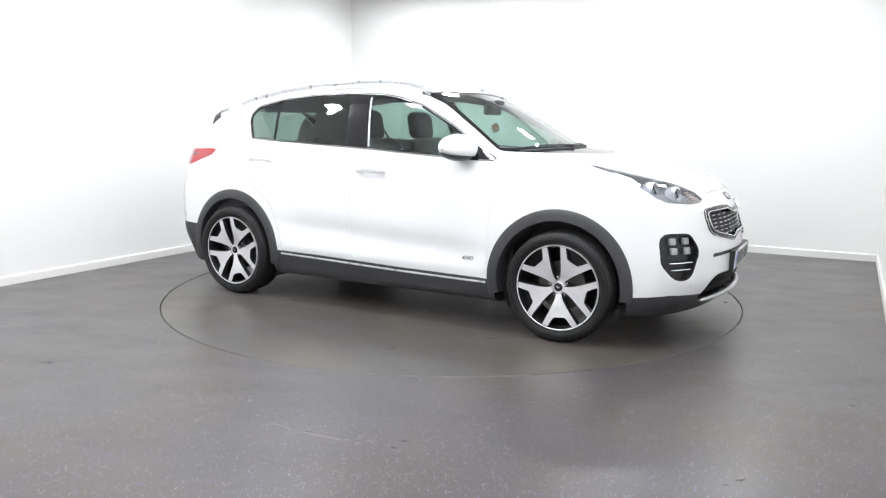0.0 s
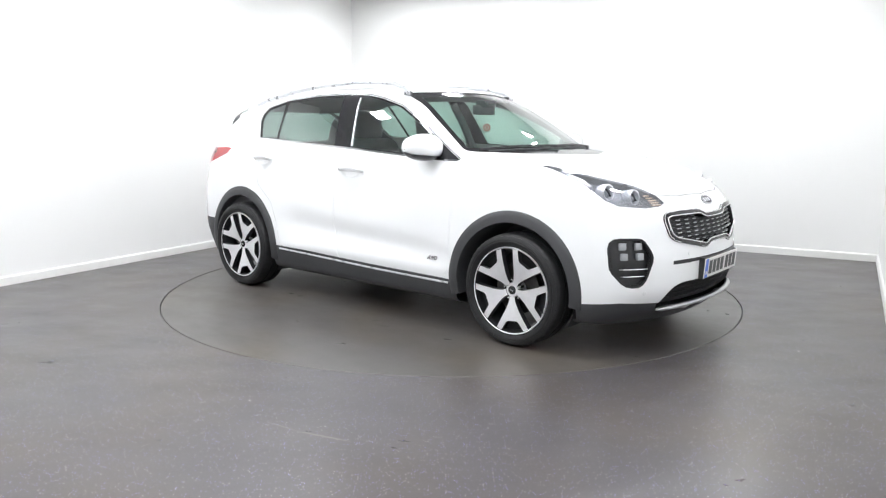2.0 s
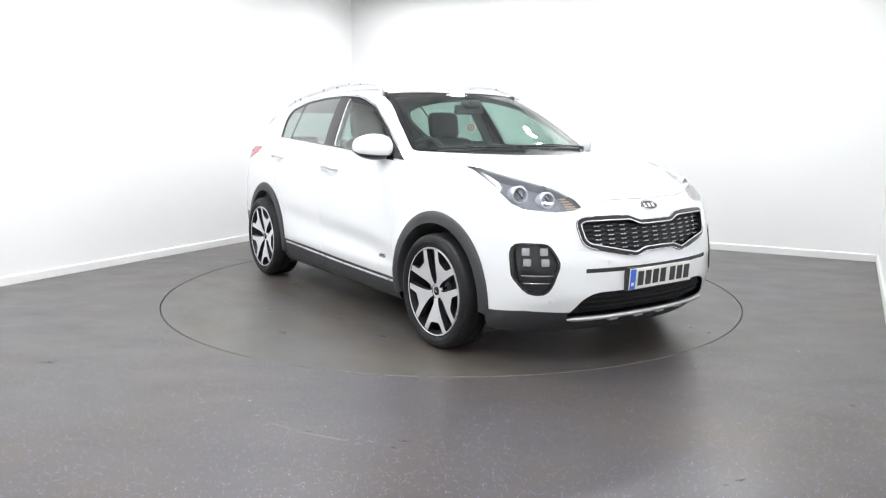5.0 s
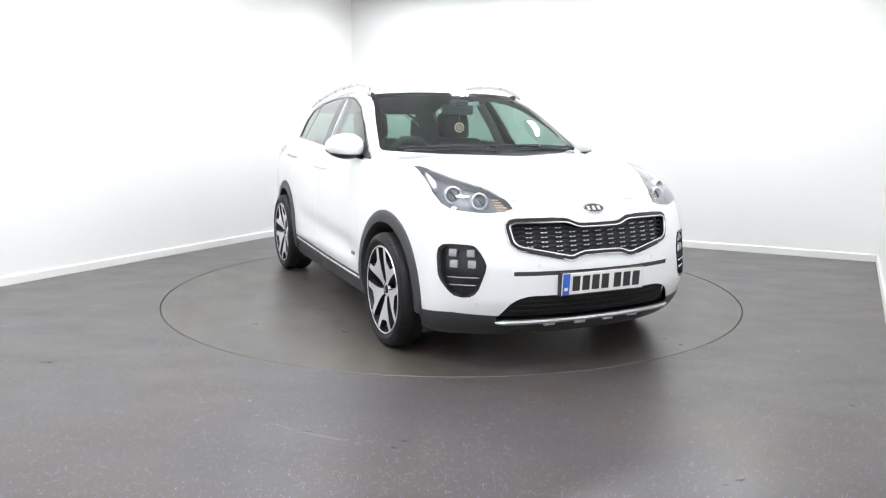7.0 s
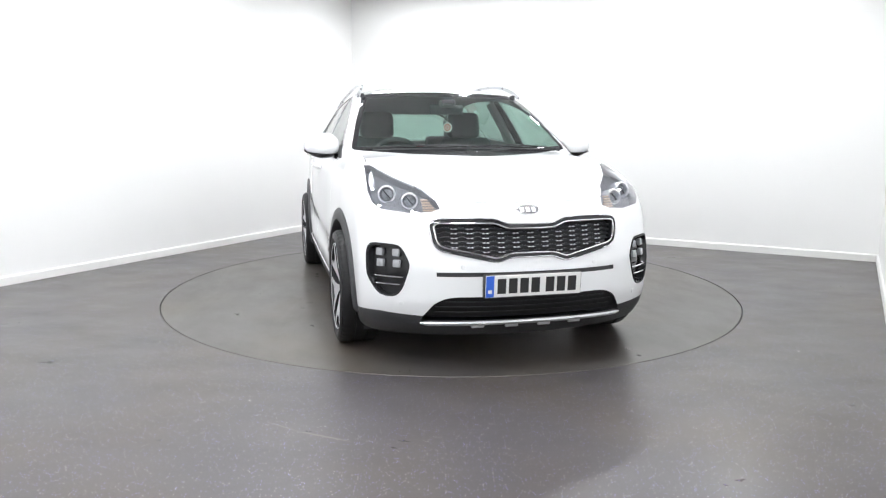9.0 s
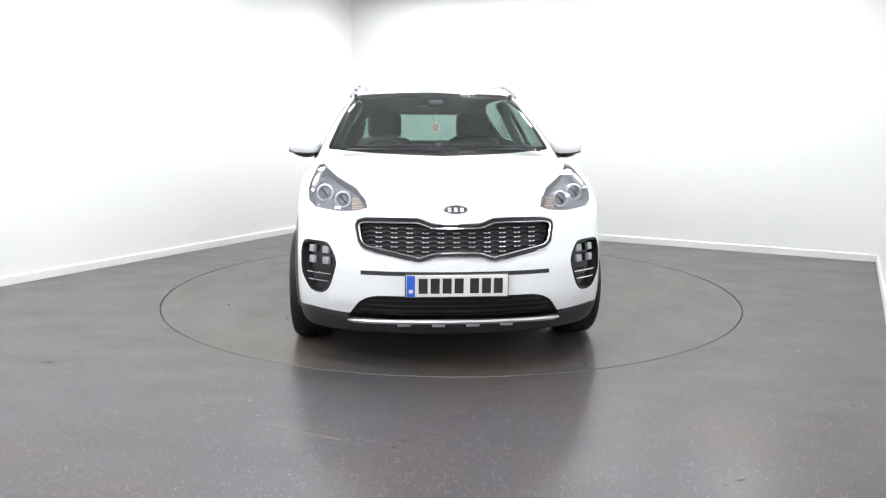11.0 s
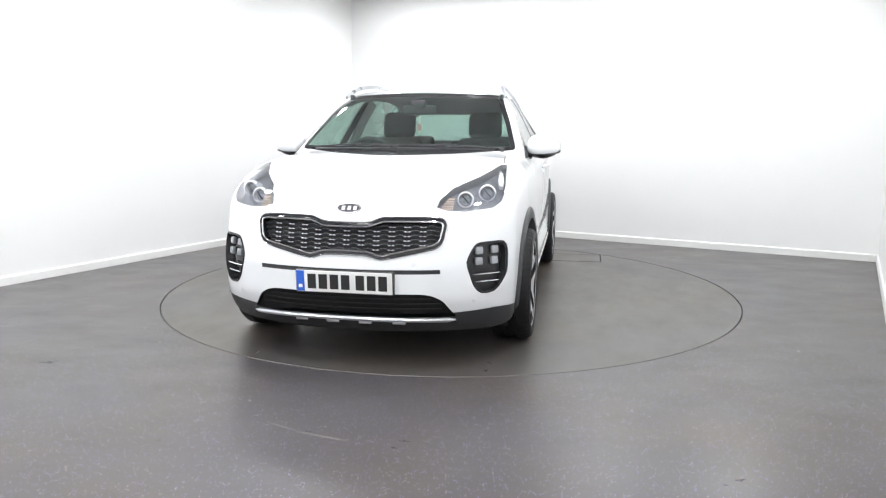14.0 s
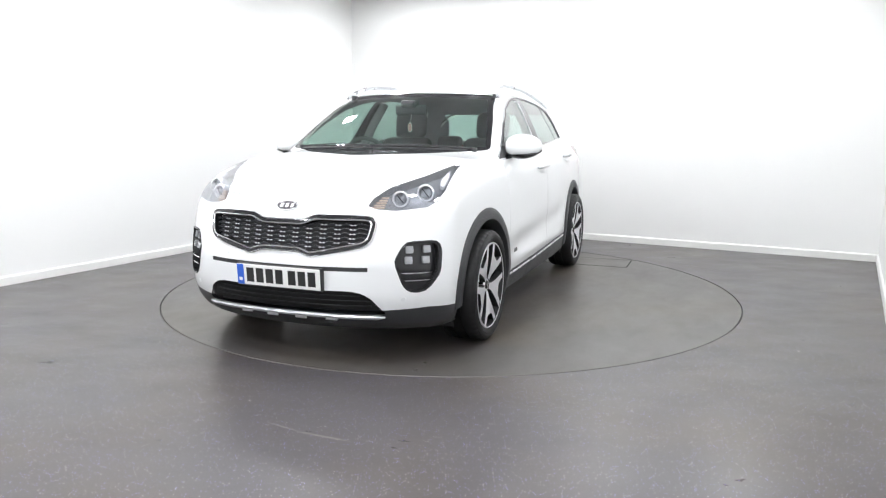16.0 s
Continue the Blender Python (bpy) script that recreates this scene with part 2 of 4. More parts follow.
def take(bm, poly, axis, where=lambda c: True, cut=True):
    """Cuts an outline, seen along an axis ('x': y and z, 'y': x and z, 'z': x and y), out of a skin and gives the cut-out back as a bmesh of its own."""
    i, j = {"x": (1, 2), "y": (0, 2), "z": (0, 1)}[axis]
    lo = (min(p[0] for p in poly), min(p[1] for p in poly))
    hi = (max(p[0] for p in poly), max(p[1] for p in poly))
    m = 0.06

    def near():
        return [f for f in bm.faces if (lambda c: lo[0] - m < c[i] < hi[0] + m and lo[1] - m < c[j] < hi[1] + m and where(c))(f.calc_center_median())]

    if cut:
        faces = set(near())
        for k in range(len(poly)):
            a, b = Vector(poly[k - 1]), Vector(poly[k])
            if (b - a).length < 1e-5:
                continue
            d = (b - a).normalized()
            close = []
            for f in faces:
                if not f.is_valid:
                    continue
                us = [(Vector((v.co[i], v.co[j])) - a) for v in f.verts]
                along = [q.dot(d) for q in us]
                off = [q.x * d.y - q.y * d.x for q in us]
                if max(along) > -0.001 and min(along) < (b - a).length + 0.001 and max(off) > 1e-6 and min(off) < -1e-6:
                    close.append(f)
            if not close:
                continue
            co, no = [0, 0, 0], [0, 0, 0]
            co[i], co[j] = a
            no[i], no[j] = d.y, -d.x
            geom = list({v for f in close for v in f.verts}) + list({e for f in close for e in f.edges}) + close
            got = bmesh.ops.bisect_plane(bm, geom=geom, plane_co=co, plane_no=no, dist=1e-5)
            faces |= {g for g in got["geom"] if isinstance(g, bmesh.types.BMFace)}
            faces = {f for f in faces if f.is_valid}
    chosen = []
    for f in near():
        c = f.calc_center_median()
        if inside(poly, c[i], c[j]):
            chosen.append(f)
    return lifted(bm, chosen)


def lifted(bm, chosen):
    """Takes faces out of bm into a bmesh of their own."""
    out = copied(chosen)
    bmesh.ops.delete(bm, geom=chosen, context="FACES")
    return out


def copied(chosen):
    out = bmesh.new()
    seen = {}
    for f in chosen:
        for v in f.verts:
            if v not in seen:
                seen[v] = out.verts.new(v.co)
        out.faces.new([seen[v] for v in f.verts])
    return out


def sunk(bm, depth):
    """Moves a skin along the body's own normal, inwards where depth is positive."""
    bm.verts.ensure_lookup_table()
    if not len(bm.verts):
        return bm
    p = np.array([v.co for v in bm.verts])
    g = form_slope(p)
    g /= np.linalg.norm(g, axis=1)[:, None]
    for v, q in zip(bm.verts, p - g * depth):
        v.co = q
    return bm


def thick(bm, depth, open_top=False):
    """Gives a skin an inner side and closed rims; open_top leaves the outer side off, as a tray."""
    if not len(bm.faces):
        return bm
    outer = bm.faces[:]
    made = bmesh.ops.duplicate(bm, geom=outer)
    pairs = made["vert_map"]
    inner = [g for g in made["geom"] if isinstance(g, bmesh.types.BMFace)]
    iv = [g for g in made["geom"] if isinstance(g, bmesh.types.BMVert)]
    p = np.array([v.co for v in iv])
    g = form_slope(p)
    g /= np.linalg.norm(g, axis=1)[:, None]
    for v, q in zip(iv, p - g * depth):
        v.co = q
    bmesh.ops.reverse_faces(bm, faces=inner)
    for e in {e for f in outer for e in f.edges}:
        if len(e.link_faces) == 1:
            a, b = e.verts
            lo = e.link_loops[0]
            if lo.vert == a:
                a, b = b, a
            try:
                bm.faces.new((a, b, pairs[b], pairs[a]))
            except (ValueError, KeyError):
                pass
    if open_top:
        bmesh.ops.delete(bm, geom=outer, context="FACES_ONLY")
    return bm
# ---------------------------------------------------------------- room
CORNER = Vector((-1.33, 4.22, 0))
BACK = Vector((2.74, -1.47, 0)).normalized()
SIDE = Vector((-BACK.y, BACK.x, 0)) * -1
CEIL = 2.97
WALL = material("white_wall_paint", (0.86, 0.86, 0.85), 0.6, noise_amount=0.015, noise_scale=1.5, bump=0.08, bump_scale=120)
SKIRT = material("white_skirting", (0.82, 0.82, 0.80), 0.4, noise_amount=0.04, noise_scale=5)
CEILING = material("ceiling_paint", (0.38, 0.38, 0.38), 0.8, noise_amount=0.03, noise_scale=2)


def room_box(name, a, b, depth, z0, z1, mat):
    """A wall slab from a to b (plan points), depth to the right of that way."""
    a, b = Vector(a), Vector(b)
    d = (b - a).normalized()
    n = Vector((d.y, -d.x, 0)) * depth
    bm = bmesh.new()
    lo = [bm.verts.new((p.x, p.y, z0)) for p in (a, b, b + n, a + n)]
    hi = [bm.verts.new((p.x, p.y, z1)) for p in (a, b, b + n, a + n)]
    bm.faces.new(lo[::-1])
    bm.faces.new(hi)
    for i in range(4):
        bm.faces.new((lo[i], lo[(i + 1) % 4], hi[(i + 1) % 4], hi[i]))
    bmesh.ops.recalc_face_normals(bm, faces=bm.faces[:])
    return new(name, mesh_of(name, bm, mat, False))


def at(u, v, z=0.0):
    """A place u metres along the back wall and v metres out from it."""
    p = CORNER + BACK * u + SIDE * v
    return Vector((p.x, p.y, z))


LENGTH, WIDTH = 8.95, 6.265
room_box("wall_north", at(-0.2, 0), at(WIDTH + 0.2, 0), -0.2, 0, CEIL, WALL)
room_box("wall_west", at(0, 0), at(0, LENGTH), 0.2, 0, CEIL, WALL)
room_box("wall_east", at(WIDTH, 0), at(WIDTH, LENGTH), -0.2, 0, CEIL, WALL)
room_box("wall_south", at(-0.2, LENGTH), at(WIDTH + 0.2, LENGTH), 0.2, 0, CEIL, WALL)


def slab(name, u0, u1, v0, v1, z0, z1, mat):
    bm = bmesh.new()
    lo = [bm.verts.new(at(u, v, z0)) for u, v in ((u0, v0), (u1, v0), (u1, v1), (u0, v1))]
    hi = [bm.verts.new(at(u, v, z1)) for u, v in ((u0, v0), (u1, v0), (u1, v1), (u0, v1))]
    bm.faces.new(lo)
    bm.faces.new(hi)
    for i in range(4):
        bm.faces.new((lo[i], lo[(i + 1) % 4], hi[(i + 1) % 4], hi[i]))
    bmesh.ops.recalc_face_normals(bm, faces=bm.faces[:])
    return new(name, mesh_of(name, bm, mat, False))


slab("ceiling", -0.2, WIDTH + 0.2, -0.2, LENGTH + 0.2, CEIL, CEIL + 0.12, CEILING)
for n in ("wall_north", "wall_west", "wall_east", "wall_south"):
    tagged(bpy.data.objects[n], "smooth white painted showroom wall", "wall", kind="structure")
tagged(bpy.data.objects["ceiling"], "grey painted ceiling above the studio", "ceiling", kind="structure")


def skirting(name, a, b, inward):
    """A board with a rounded top edge along a wall's foot."""
    a, b = Vector(a), Vector(b)
    n = Vector(inward).normalized()
    prof = [(0, 0), (0.018, 0), (0.018, 0.062), (0.015, 0.069), (0.009, 0.074), (0, 0.075)]
    bm = bmesh.new()
    rows = [[bm.verts.new(p + n * d + Vector((0, 0, h))) for d, h in prof] for p in (a, b)]
    for i in range(len(prof) - 1):
        bm.faces.new((rows[0][i], rows[0][i + 1], rows[1][i + 1], rows[1][i]))
    bm.faces.new(rows[0])
    bm.faces.new(rows[1])
    bmesh.ops.recalc_face_normals(bm, faces=bm.faces[:])
    return tagged(new(name, mesh_of(name, bm, SKIRT, False)), "white skirting board along the wall", "skirting", kind="structure")


skirting("baseboard_north", at(0.019, 0), at(WIDTH - 0.019, 0), SIDE)
skirting("baseboard_west", at(0, 0), at(0, LENGTH), BACK)
skirting("baseboard_east", at(WIDTH, 0), at(WIDTH, LENGTH), -BACK)
skirting("baseboard_south", at(0.019, LENGTH), at(WIDTH - 0.019, LENGTH), -SIDE)


def floor_material(name, grey, flecks=True):
    """Grey safety vinyl: mottled, scuffed, with scattered bright mineral flecks."""
    m = material(name, grey, 0.42)
    nt = m.node_tree
    b = nt.nodes["Principled BSDF"]
    tc = nt.nodes.new("ShaderNodeTexCoord")

    def noise_at(scale, detail=5, rough=0.55, stretch=None):
        n = nt.nodes.new("ShaderNodeTexNoise")
        n.inputs["Scale"].default_value, n.inputs["Detail"].default_value, n.inputs["Roughness"].default_value = scale, detail, rough
        if stretch:
            mp = nt.nodes.new("ShaderNodeMapping")
            mp.inputs["Scale"].default_value = stretch
            mp.inputs["Rotation"].default_value = (0, 0, 0.5)
            nt.links.new(tc.outputs["Object"], mp.inputs["Vector"])
            nt.links.new(mp.outputs["Vector"], n.inputs["Vector"])
        else:
            nt.links.new(tc.outputs["Object"], n.inputs["Vector"])
        return n

    def ranged(src, a, b0, c, d):
        r = nt.nodes.new("ShaderNodeMapRange")
        for k, v in zip(("From Min", "From Max", "To Min", "To Max"), (a, b0, c, d)):
            r.inputs[k].default_value = v
        nt.links.new(src, r.inputs["Value"])
        return r.outputs["Result"]

    def mixed(fac, a, b0):
        x = nt.nodes.new("ShaderNodeMix")
        x.data_type = "RGBA"
        for s, v in (("Factor", fac), ("A", a), ("B", b0)):
            if isinstance(v, tuple):
                x.inputs[s].default_value = (*v, 1)
            else:
                nt.links.new(v, x.inputs[s])
        return x.outputs["Result"]

    dirt = noise_at(0.9, 6)
    smear = noise_at(2.6, 6, 0.65, (0.75, 1.35, 1))
    grain = noise_at(420, 2)
    warm = (grey[0] * 1.16, grey[1] * 1.03, grey[2] * 0.78)
    dark = tuple(c * 0.8 for c in grey)
    col = mixed(ranged(dirt.outputs["Fac"], 0.42, 0.68, 0, 0.8), tuple(grey), warm)
    col = mixed(ranged(smear.outputs["Fac"], 0.55, 0.75, 0, 0.35), col, dark)
    col = mixed(ranged(grain.outputs["Fac"], 0.35, 0.7, 0, 0.35), col, tuple(c * 0.55 for c in grey))
    rough = ranged(smear.outputs["Fac"], 0.3, 0.75, 0.27, 0.40)
    if flecks:
        cells = nt.nodes.new("ShaderNodeTexVoronoi")
        cells.inputs["Scale"].default_value = 95
        nt.links.new(tc.outputs["Object"], cells.inputs["Vector"])
        spot = ranged(cells.outputs["Distance"], 0.165, 0.215, 1, 0)
        parts = nt.nodes.new("ShaderNodeSeparateColor")
        nt.links.new(cells.outputs["Color"], parts.inputs[0])
        some = ranged(parts.outputs[0], 0.50, 0.52, 0, 1)
        both = nt.nodes.new("ShaderNodeMath")
        both.operation = "MULTIPLY"
        nt.links.new(spot, both.inputs[0])
        nt.links.new(some, both.inputs[1])
        tone = mixed(ranged(parts.outputs[1], 0.35, 0.42, 0, 1), (0.58, 0.55, 0.56), (0.30, 0.27, 0.64))
        col = mixed(both.outputs[0], col, tone)
    nt.links.new(col, b.inputs["Base Color"])
    nt.links.new(rough, b.inputs["Roughness"])
    bp = nt.nodes.new("ShaderNodeBump")
    bp.inputs["Strength"].default_value, bp.inputs["Distance"].default_value = 0.12, 0.002
    nt.links.new(grain.outputs["Fac"], bp.inputs["Height"])
    nt.links.new(bp.outputs["Normal"], b.inputs["Normal"])
    return m


FLOOR = floor_material("grey_flecked_vinyl", (0.082, 0.0755, 0.0775))
TABLE = floor_material("turntable_vinyl", (0.092, 0.0855, 0.082), False)
GAP = material("turntable_gap_rubber", (0.015, 0.015, 0.015), 0.7, noise_amount=0.3)

# floor with a round pit for the turntable
RING = 2.222


def ringed_floor():
    bm = bmesh.new()
    n = 96
    inner = [bm.verts.new((RING * math.cos(2 * math.pi * i / n), RING * math.sin(2 * math.pi * i / n), 0)) for i in range(n)]
    pit = [bm.verts.new((v.co.x, v.co.y, -0.06)) for v in inner]
    ends = [Vector(at(u, v)) for u, v in ((-0.2, -0.2), (WIDTH + 0.2, -0.2), (WIDTH + 0.2, LENGTH + 0.2), (-0.2, LENGTH + 0.2))]

    def border(a):
        d = Vector((math.cos(a), math.sin(a), 0))
        best = 1e9
        for i in range(4):
            p, q = ends[i], ends[(i + 1) % 4]
            e = q - p
            den = d.x * e.y - d.y * e.x
            if abs(den) > 1e-9:
                s = (p.x * e.y - p.y * e.x) / den
                k = (p.x * d.y - p.y * d.x) / den
                if s > 0 and -1e-6 <= k <= 1 + 1e-6:
                    best = min(best, s)
        return d * best

    outer = [bm.verts.new(border(2 * math.pi * i / n)) for i in range(n)]
    corner = {}
    for e in ends:
        a = math.atan2(e.y, e.x) % (2 * math.pi)
        corner[int(a / (2 * math.pi) * n)] = bm.verts.new(e)
    for i in range(n):
        j = (i + 1) % n
        bm.faces.new([inner[i], outer[i]] + ([corner[i]] if i in corner else []) + [outer[j], inner[j]])
        bm.faces.new((inner[i], inner[j], pit[j], pit[i]))
    bm.faces.new(pit)
    bmesh.ops.recalc_face_normals(bm, faces=bm.faces[:])
    for f in bm.faces:
        if f.calc_center_median().z > -0.001 and f.normal.z < 0:
            f.normal_flip()
    return new("floor", mesh_of("floor", bm, FLOOR, False))


tagged(ringed_floor(), "grey speckled vinyl floor, scuffed and dusty", "floor", kind="structure")

turntable = thing("turntable", "flush round grey turntable carrying the car", "turntable")
part("platform", lathe([(0.001, -0.02), (0.001, 0.0), (2.211, 0.0), (2.214, -0.003), (2.214, -0.05)], 128), TABLE, turntable, sharp=30)
turntable.children[0].data.transform(Matrix.Rotation(radians(90), 4, "X"))

joint = part("joint_ring", lathe([(2.2145, -0.04), (2.2145, -0.012), (2.2215, -0.012), (2.2215, -0.04)], 128), GAP, bpy.data.objects["floor"], "dark gap round the turntable")
joint.data.transform(Matrix.Rotation(radians(90), 4, "X"))


def blot(name, parent, x, y, sx, sy, turn, mat, seed, rise=0.0008, label=""):
    """A thin, ragged-edged mark lying on the floor."""
    r = random.Random(seed)
    n = 14
    bm = bmesh.new()
    ring = []
    for i in range(n):
        a = 2 * math.pi * i / n
        k = 0.6 + 0.5 * r.random()
        ring.append((sx * k * math.cos(a), sy * k * math.sin(a)))
    lo = [bm.verts.new((p, q, 0.0002)) for p, q in ring]
    hi = [bm.verts.new((p * 0.9, q * 0.9, rise)) for p, q in ring]
    bm.faces.new(hi)
    for i in range(n):
        bm.faces.new((lo[i], lo[(i + 1) % n], hi[(i + 1) % n], hi[i]))
    return part(name, bm, mat, parent, label, False, place=pose(x, y, 0, 0, 0, turn))


SCUFF = material("black_rubber_scuff", (0.04, 0.038, 0.036), 0.55, noise_amount=0.3, noise_scale=40)
CHIP = material("pale_paint_chip", (0.7, 0.68, 0.64), 0.5, noise_amount=0.1, noise_scale=40)
FADE = material("oily_smear", (0.10, 0.093, 0.087), 0.4, noise_amount=0.35, noise_scale=14)
for k, (x, y, sx, sy, a) in enumerate([(0.95, -1.19, 0.03, 0.012, 20), (-0.78, -1.01, 0.035, 0.015, 0), (-0.66, -1.02, 0.022, 0.012, 40), (0.44, -1.22, 0.05, 0.018, 10),
                                       (0.18, -1.22, 0.045, 0.016, -15), (0.30, -1.16, 0.03, 0.02, 60), (0.67, 0.91, 0.018, 0.008, 10), (-0.31, 0.90, 0.024, 0.009, 30)]):
    blot("stain", turntable, x, y, sx, sy, a, FADE if k > 2 else SCUFF, k, label="dark greasy mark")
for k, (x, y, sx, sy, a, mt) in enumerate([(-2.22, -2.02, 0.045, 0.008, 20, SCUFF), (-2.19, -2.035, 0.02, 0.012, 0, SCUFF), (2.04, -1.72, 0.010, 0.006, 30, CHIP), (-0.95, -2.57, 0.008, 0.005, 0, CHIP),
                                          (-1.2, -3.03, 0.012, 0.006, 10, SCUFF), (-1.75, -1.62, 0.007, 0.005, 0, CHIP)]):
    blot("floor_mark", bpy.data.objects["floor"], x, y, sx, sy, a, mt, 20 + k)
SMEAR = material("pale_scratch", (0.17, 0.16, 0.15), 0.5, noise_amount=0.4, noise_scale=60)
blot("floor_mark", bpy.data.objects["floor"], -0.52, -2.98, 0.16, 0.008, -22, SMEAR, 41, 0.0005)
blot("floor_mark", bpy.data.objects["floor"], -0.72, -2.88, 0.10, 0.006, -30, SMEAR, 42, 0.0005)
hatch = part("hatch", box(-1.80, -1.41, 0.25, 1.22, -0.03, 0.0012, 0.002, 1), TABLE, turntable, "flush access hatch", False)
seam = bmesh.new()
for x0, x1, y0, y1 in ((-1.812, -1.80, 0.238, 1.232), (-1.41, -1.398, 0.238, 1.232), (-1.80, -1.41, 0.238, 0.25), (-1.80, -1.41, 1.22, 1.232)):
    box(x0, x1, y0, y1, -0.03, 0.0008, bm=seam)
part("hatch_seam", seam, GAP, turntable, "dark seam round the hatch", False)
# ---------------------------------------------------------------- lights in the ceiling
DIFFUSER = material("lit_diffuser", (1.0, 0.985, 0.96), 0.5, emit=PANEL_POWER)
FRAME_WHITE = material("white_metal_frame", (0.8, 0.8, 0.8), 0.35, noise_amount=0.03)


def light_panel(u, v):
    turn = math.degrees(math.atan2(BACK.y, BACK.x))
    p = at(u, v, CEIL)
    t = thing("ceiling_light", "small square white framed lit panel, one of a ceiling grid mostly added for even light", "ceiling light", "ceiling lights", pose(p.x, p.y, p.z, 0, 0, turn))
    bm = bmesh.new()
    for x0, x1, y0, y1 in ((-0.12, 0.12, -0.12, -0.10), (-0.12, 0.12, 0.10, 0.12), (-0.12, -0.10, -0.10, 0.10), (0.10, 0.12, -0.10, 0.10)):
        box(x0, x1, y0, y1, -0.035, -0.001, bm=bm)
    part("frame", bm, FRAME_WHITE, t, smooth=False)
    part("diffuser", box(-0.10, 0.10, -0.10, 0.10, -0.033, -0.012), DIFFUSER, t, "glowing white diffuser", smooth=False)
    return t


# two at v 4.50 follow window reflections; the rest are added for even light
for v in (0.95, 2.70, 4.50, 6.25, 8.00):
    for u in (1.10, 2.35, 3.85, 5.20):
        if not (v == 2.70 and 2 < u < 4):
            light_panel(u, v)

# ---------------------------------------------------------------- the car
car = thing("car", "white five-door SUV with black wheel-arch cladding, parked on the turntable", "car")
AXLE_F, AXLE_R, HUB_Z, AXLE_Z = 1.327, -1.335, 0.349, 0.338
ARCH_F, ARCH_R = 1.310, -1.355

net_p, net_f = surface_net(0.026)
skin = bmesh.new()
vs = [skin.verts.new(p) for p in net_p]
for f in net_f:
    try:
        skin.faces.new([vs[i] for i in f])
    except ValueError:
        pass
bmesh.ops.recalc_face_normals(skin, faces=skin.faces[:])


def mirrored(poly, side):
    return [(side * y, z) for y, z in poly]


# wheel openings
for ax in (ARCH_F, ARCH_R):
    gone = [f for f in skin.faces if math.hypot(f.calc_center_median().x - ax, f.calc_center_median().z - HUB_Z) < 0.425 and abs(f.calc_center_median().y) > 0.55]
    bmesh.ops.delete(skin, geom=gone, context="FACES")
# underside between the wheels stays as the floor pan

GLASS_SIDE = [(-1.235, 1.197), (-1.335, 1.33), (-1.345, 1.385), (-1.30, 1.437), (-1.08, 1.488), (-0.74, 1.516), (-0.36, 1.522), (-0.12, 1.508),
              (0.03, 1.484), (0.25, 1.427), (0.51, 1.300), (0.75, 1.157), (0.875, 1.082), (0.60, 1.094), (-0.11, 1.141)]
PANE_REAR = [(-0.985, 1.186), (-1.075, 1.481), (-0.74, 1.507), (-0.405, 1.513), (-0.295, 1.158)]
PANE_QUARTER = [(-1.222, 1.203), (-1.32, 1.335), (-1.328, 1.38), (-1.29, 1.427), (-1.105, 1.472), (-1.012, 1.190)]
PANE_FRONT = [(-0.120, 1.150), (-0.222, 1.502), (-0.12, 1.498), (0.03, 1.474), (0.245, 1.417), (0.50, 1.292), (0.665, 1.192), (0.63, 1.106)]
SCREEN = [(0.0, 1.536), (0.30, 1.532), (0.562, 1.520), (0.592, 1.497), (0.680, 1.325), (0.747, 1.152), (0.735, 1.136), (0.45, 1.122), (0.0, 1.110)]
SCREEN = SCREEN + [(-y, z) for y, z in SCREEN[::-1]][1:-1]
HEADLAMP = [(0.750, 1.068), (0.722, 1.068), (0.637, 1.008), (0.520, 0.956), (0.470, 0.900), (0.462, 0.874), (0.50, 0.861), (0.60, 0.853), (0.735, 0.868),
            (0.768, 0.895), (0.780, 0.945), (0.768, 1.000)]
GRILLE = [(0.0, 0.790), (0.122, 0.791), (0.19, 0.817), (0.47, 0.817), (0.505, 0.806), (0.516, 0.780), (0.500, 0.694), (0.465, 0.664), (0.185, 0.606), (0.115, 0.630), (0.0, 0.632)]
GRILLE = GRILLE + [(-y, z) for y, z in GRILLE[::-1]][1:-1]
GRILLE = shrunk(GRILLE, -0.005)
FOG = [(0.800, 0.694), (0.818, 0.640), (0.818, 0.520), (0.797, 0.475), (0.762, 0.421), (0.690, 0.416), (0.655, 0.455), (0.614, 0.590), (0.640, 0.650), (0.664, 0.690)]
INTAKE = [(0.0, 0.430), (0.40, 0.428), (0.455, 0.418), (0.505, 0.390), (0.553, 0.318), (0.57, 0.298), (0.0, 0.298)]
INTAKE = INTAKE + [(-y, z) for y, z in INTAKE[::-1]][1:-1]
SLOT = [(-0.492, 0.556), (0.492, 0.556), (0.492, 0.534), (-0.492, 0.534)]
TAIL = [(-1.593, 1.106), (-1.65, 1.116), (-2.2, 1.10), (-2.2, 0.975), (-1.86, 0.985), (-1.63, 1.062)]
DARK_FLICK = [(-1.71, 1.360), (-1.775, 1.295), (-1.83, 1.42), (-1.80, 1.43)]
HEADLAMP = [(y, min(z, 1.066)) for y, z in shrunk(HEADLAMP, -0.006)]
front_of = lambda c: c.x > 1.2
ABOVE = lambda c: c.x > 0.1 and c.z > 1.1

LAMP_HOUSING = material("headlamp_housing", (0.32, 0.32, 0.33), 0.3, 0.0, noise_amount=0.2, noise_scale=30)
LAMP_LENS = glass("lamp_lens", (0.97, 0.98, 1.0), 0.94)
lamps = []
INTAKE_BLACK = material("intake_black_plastic", (0.014, 0.014, 0.015), 0.6, noise_amount=0.2, noise_scale=15, spec=0.3)
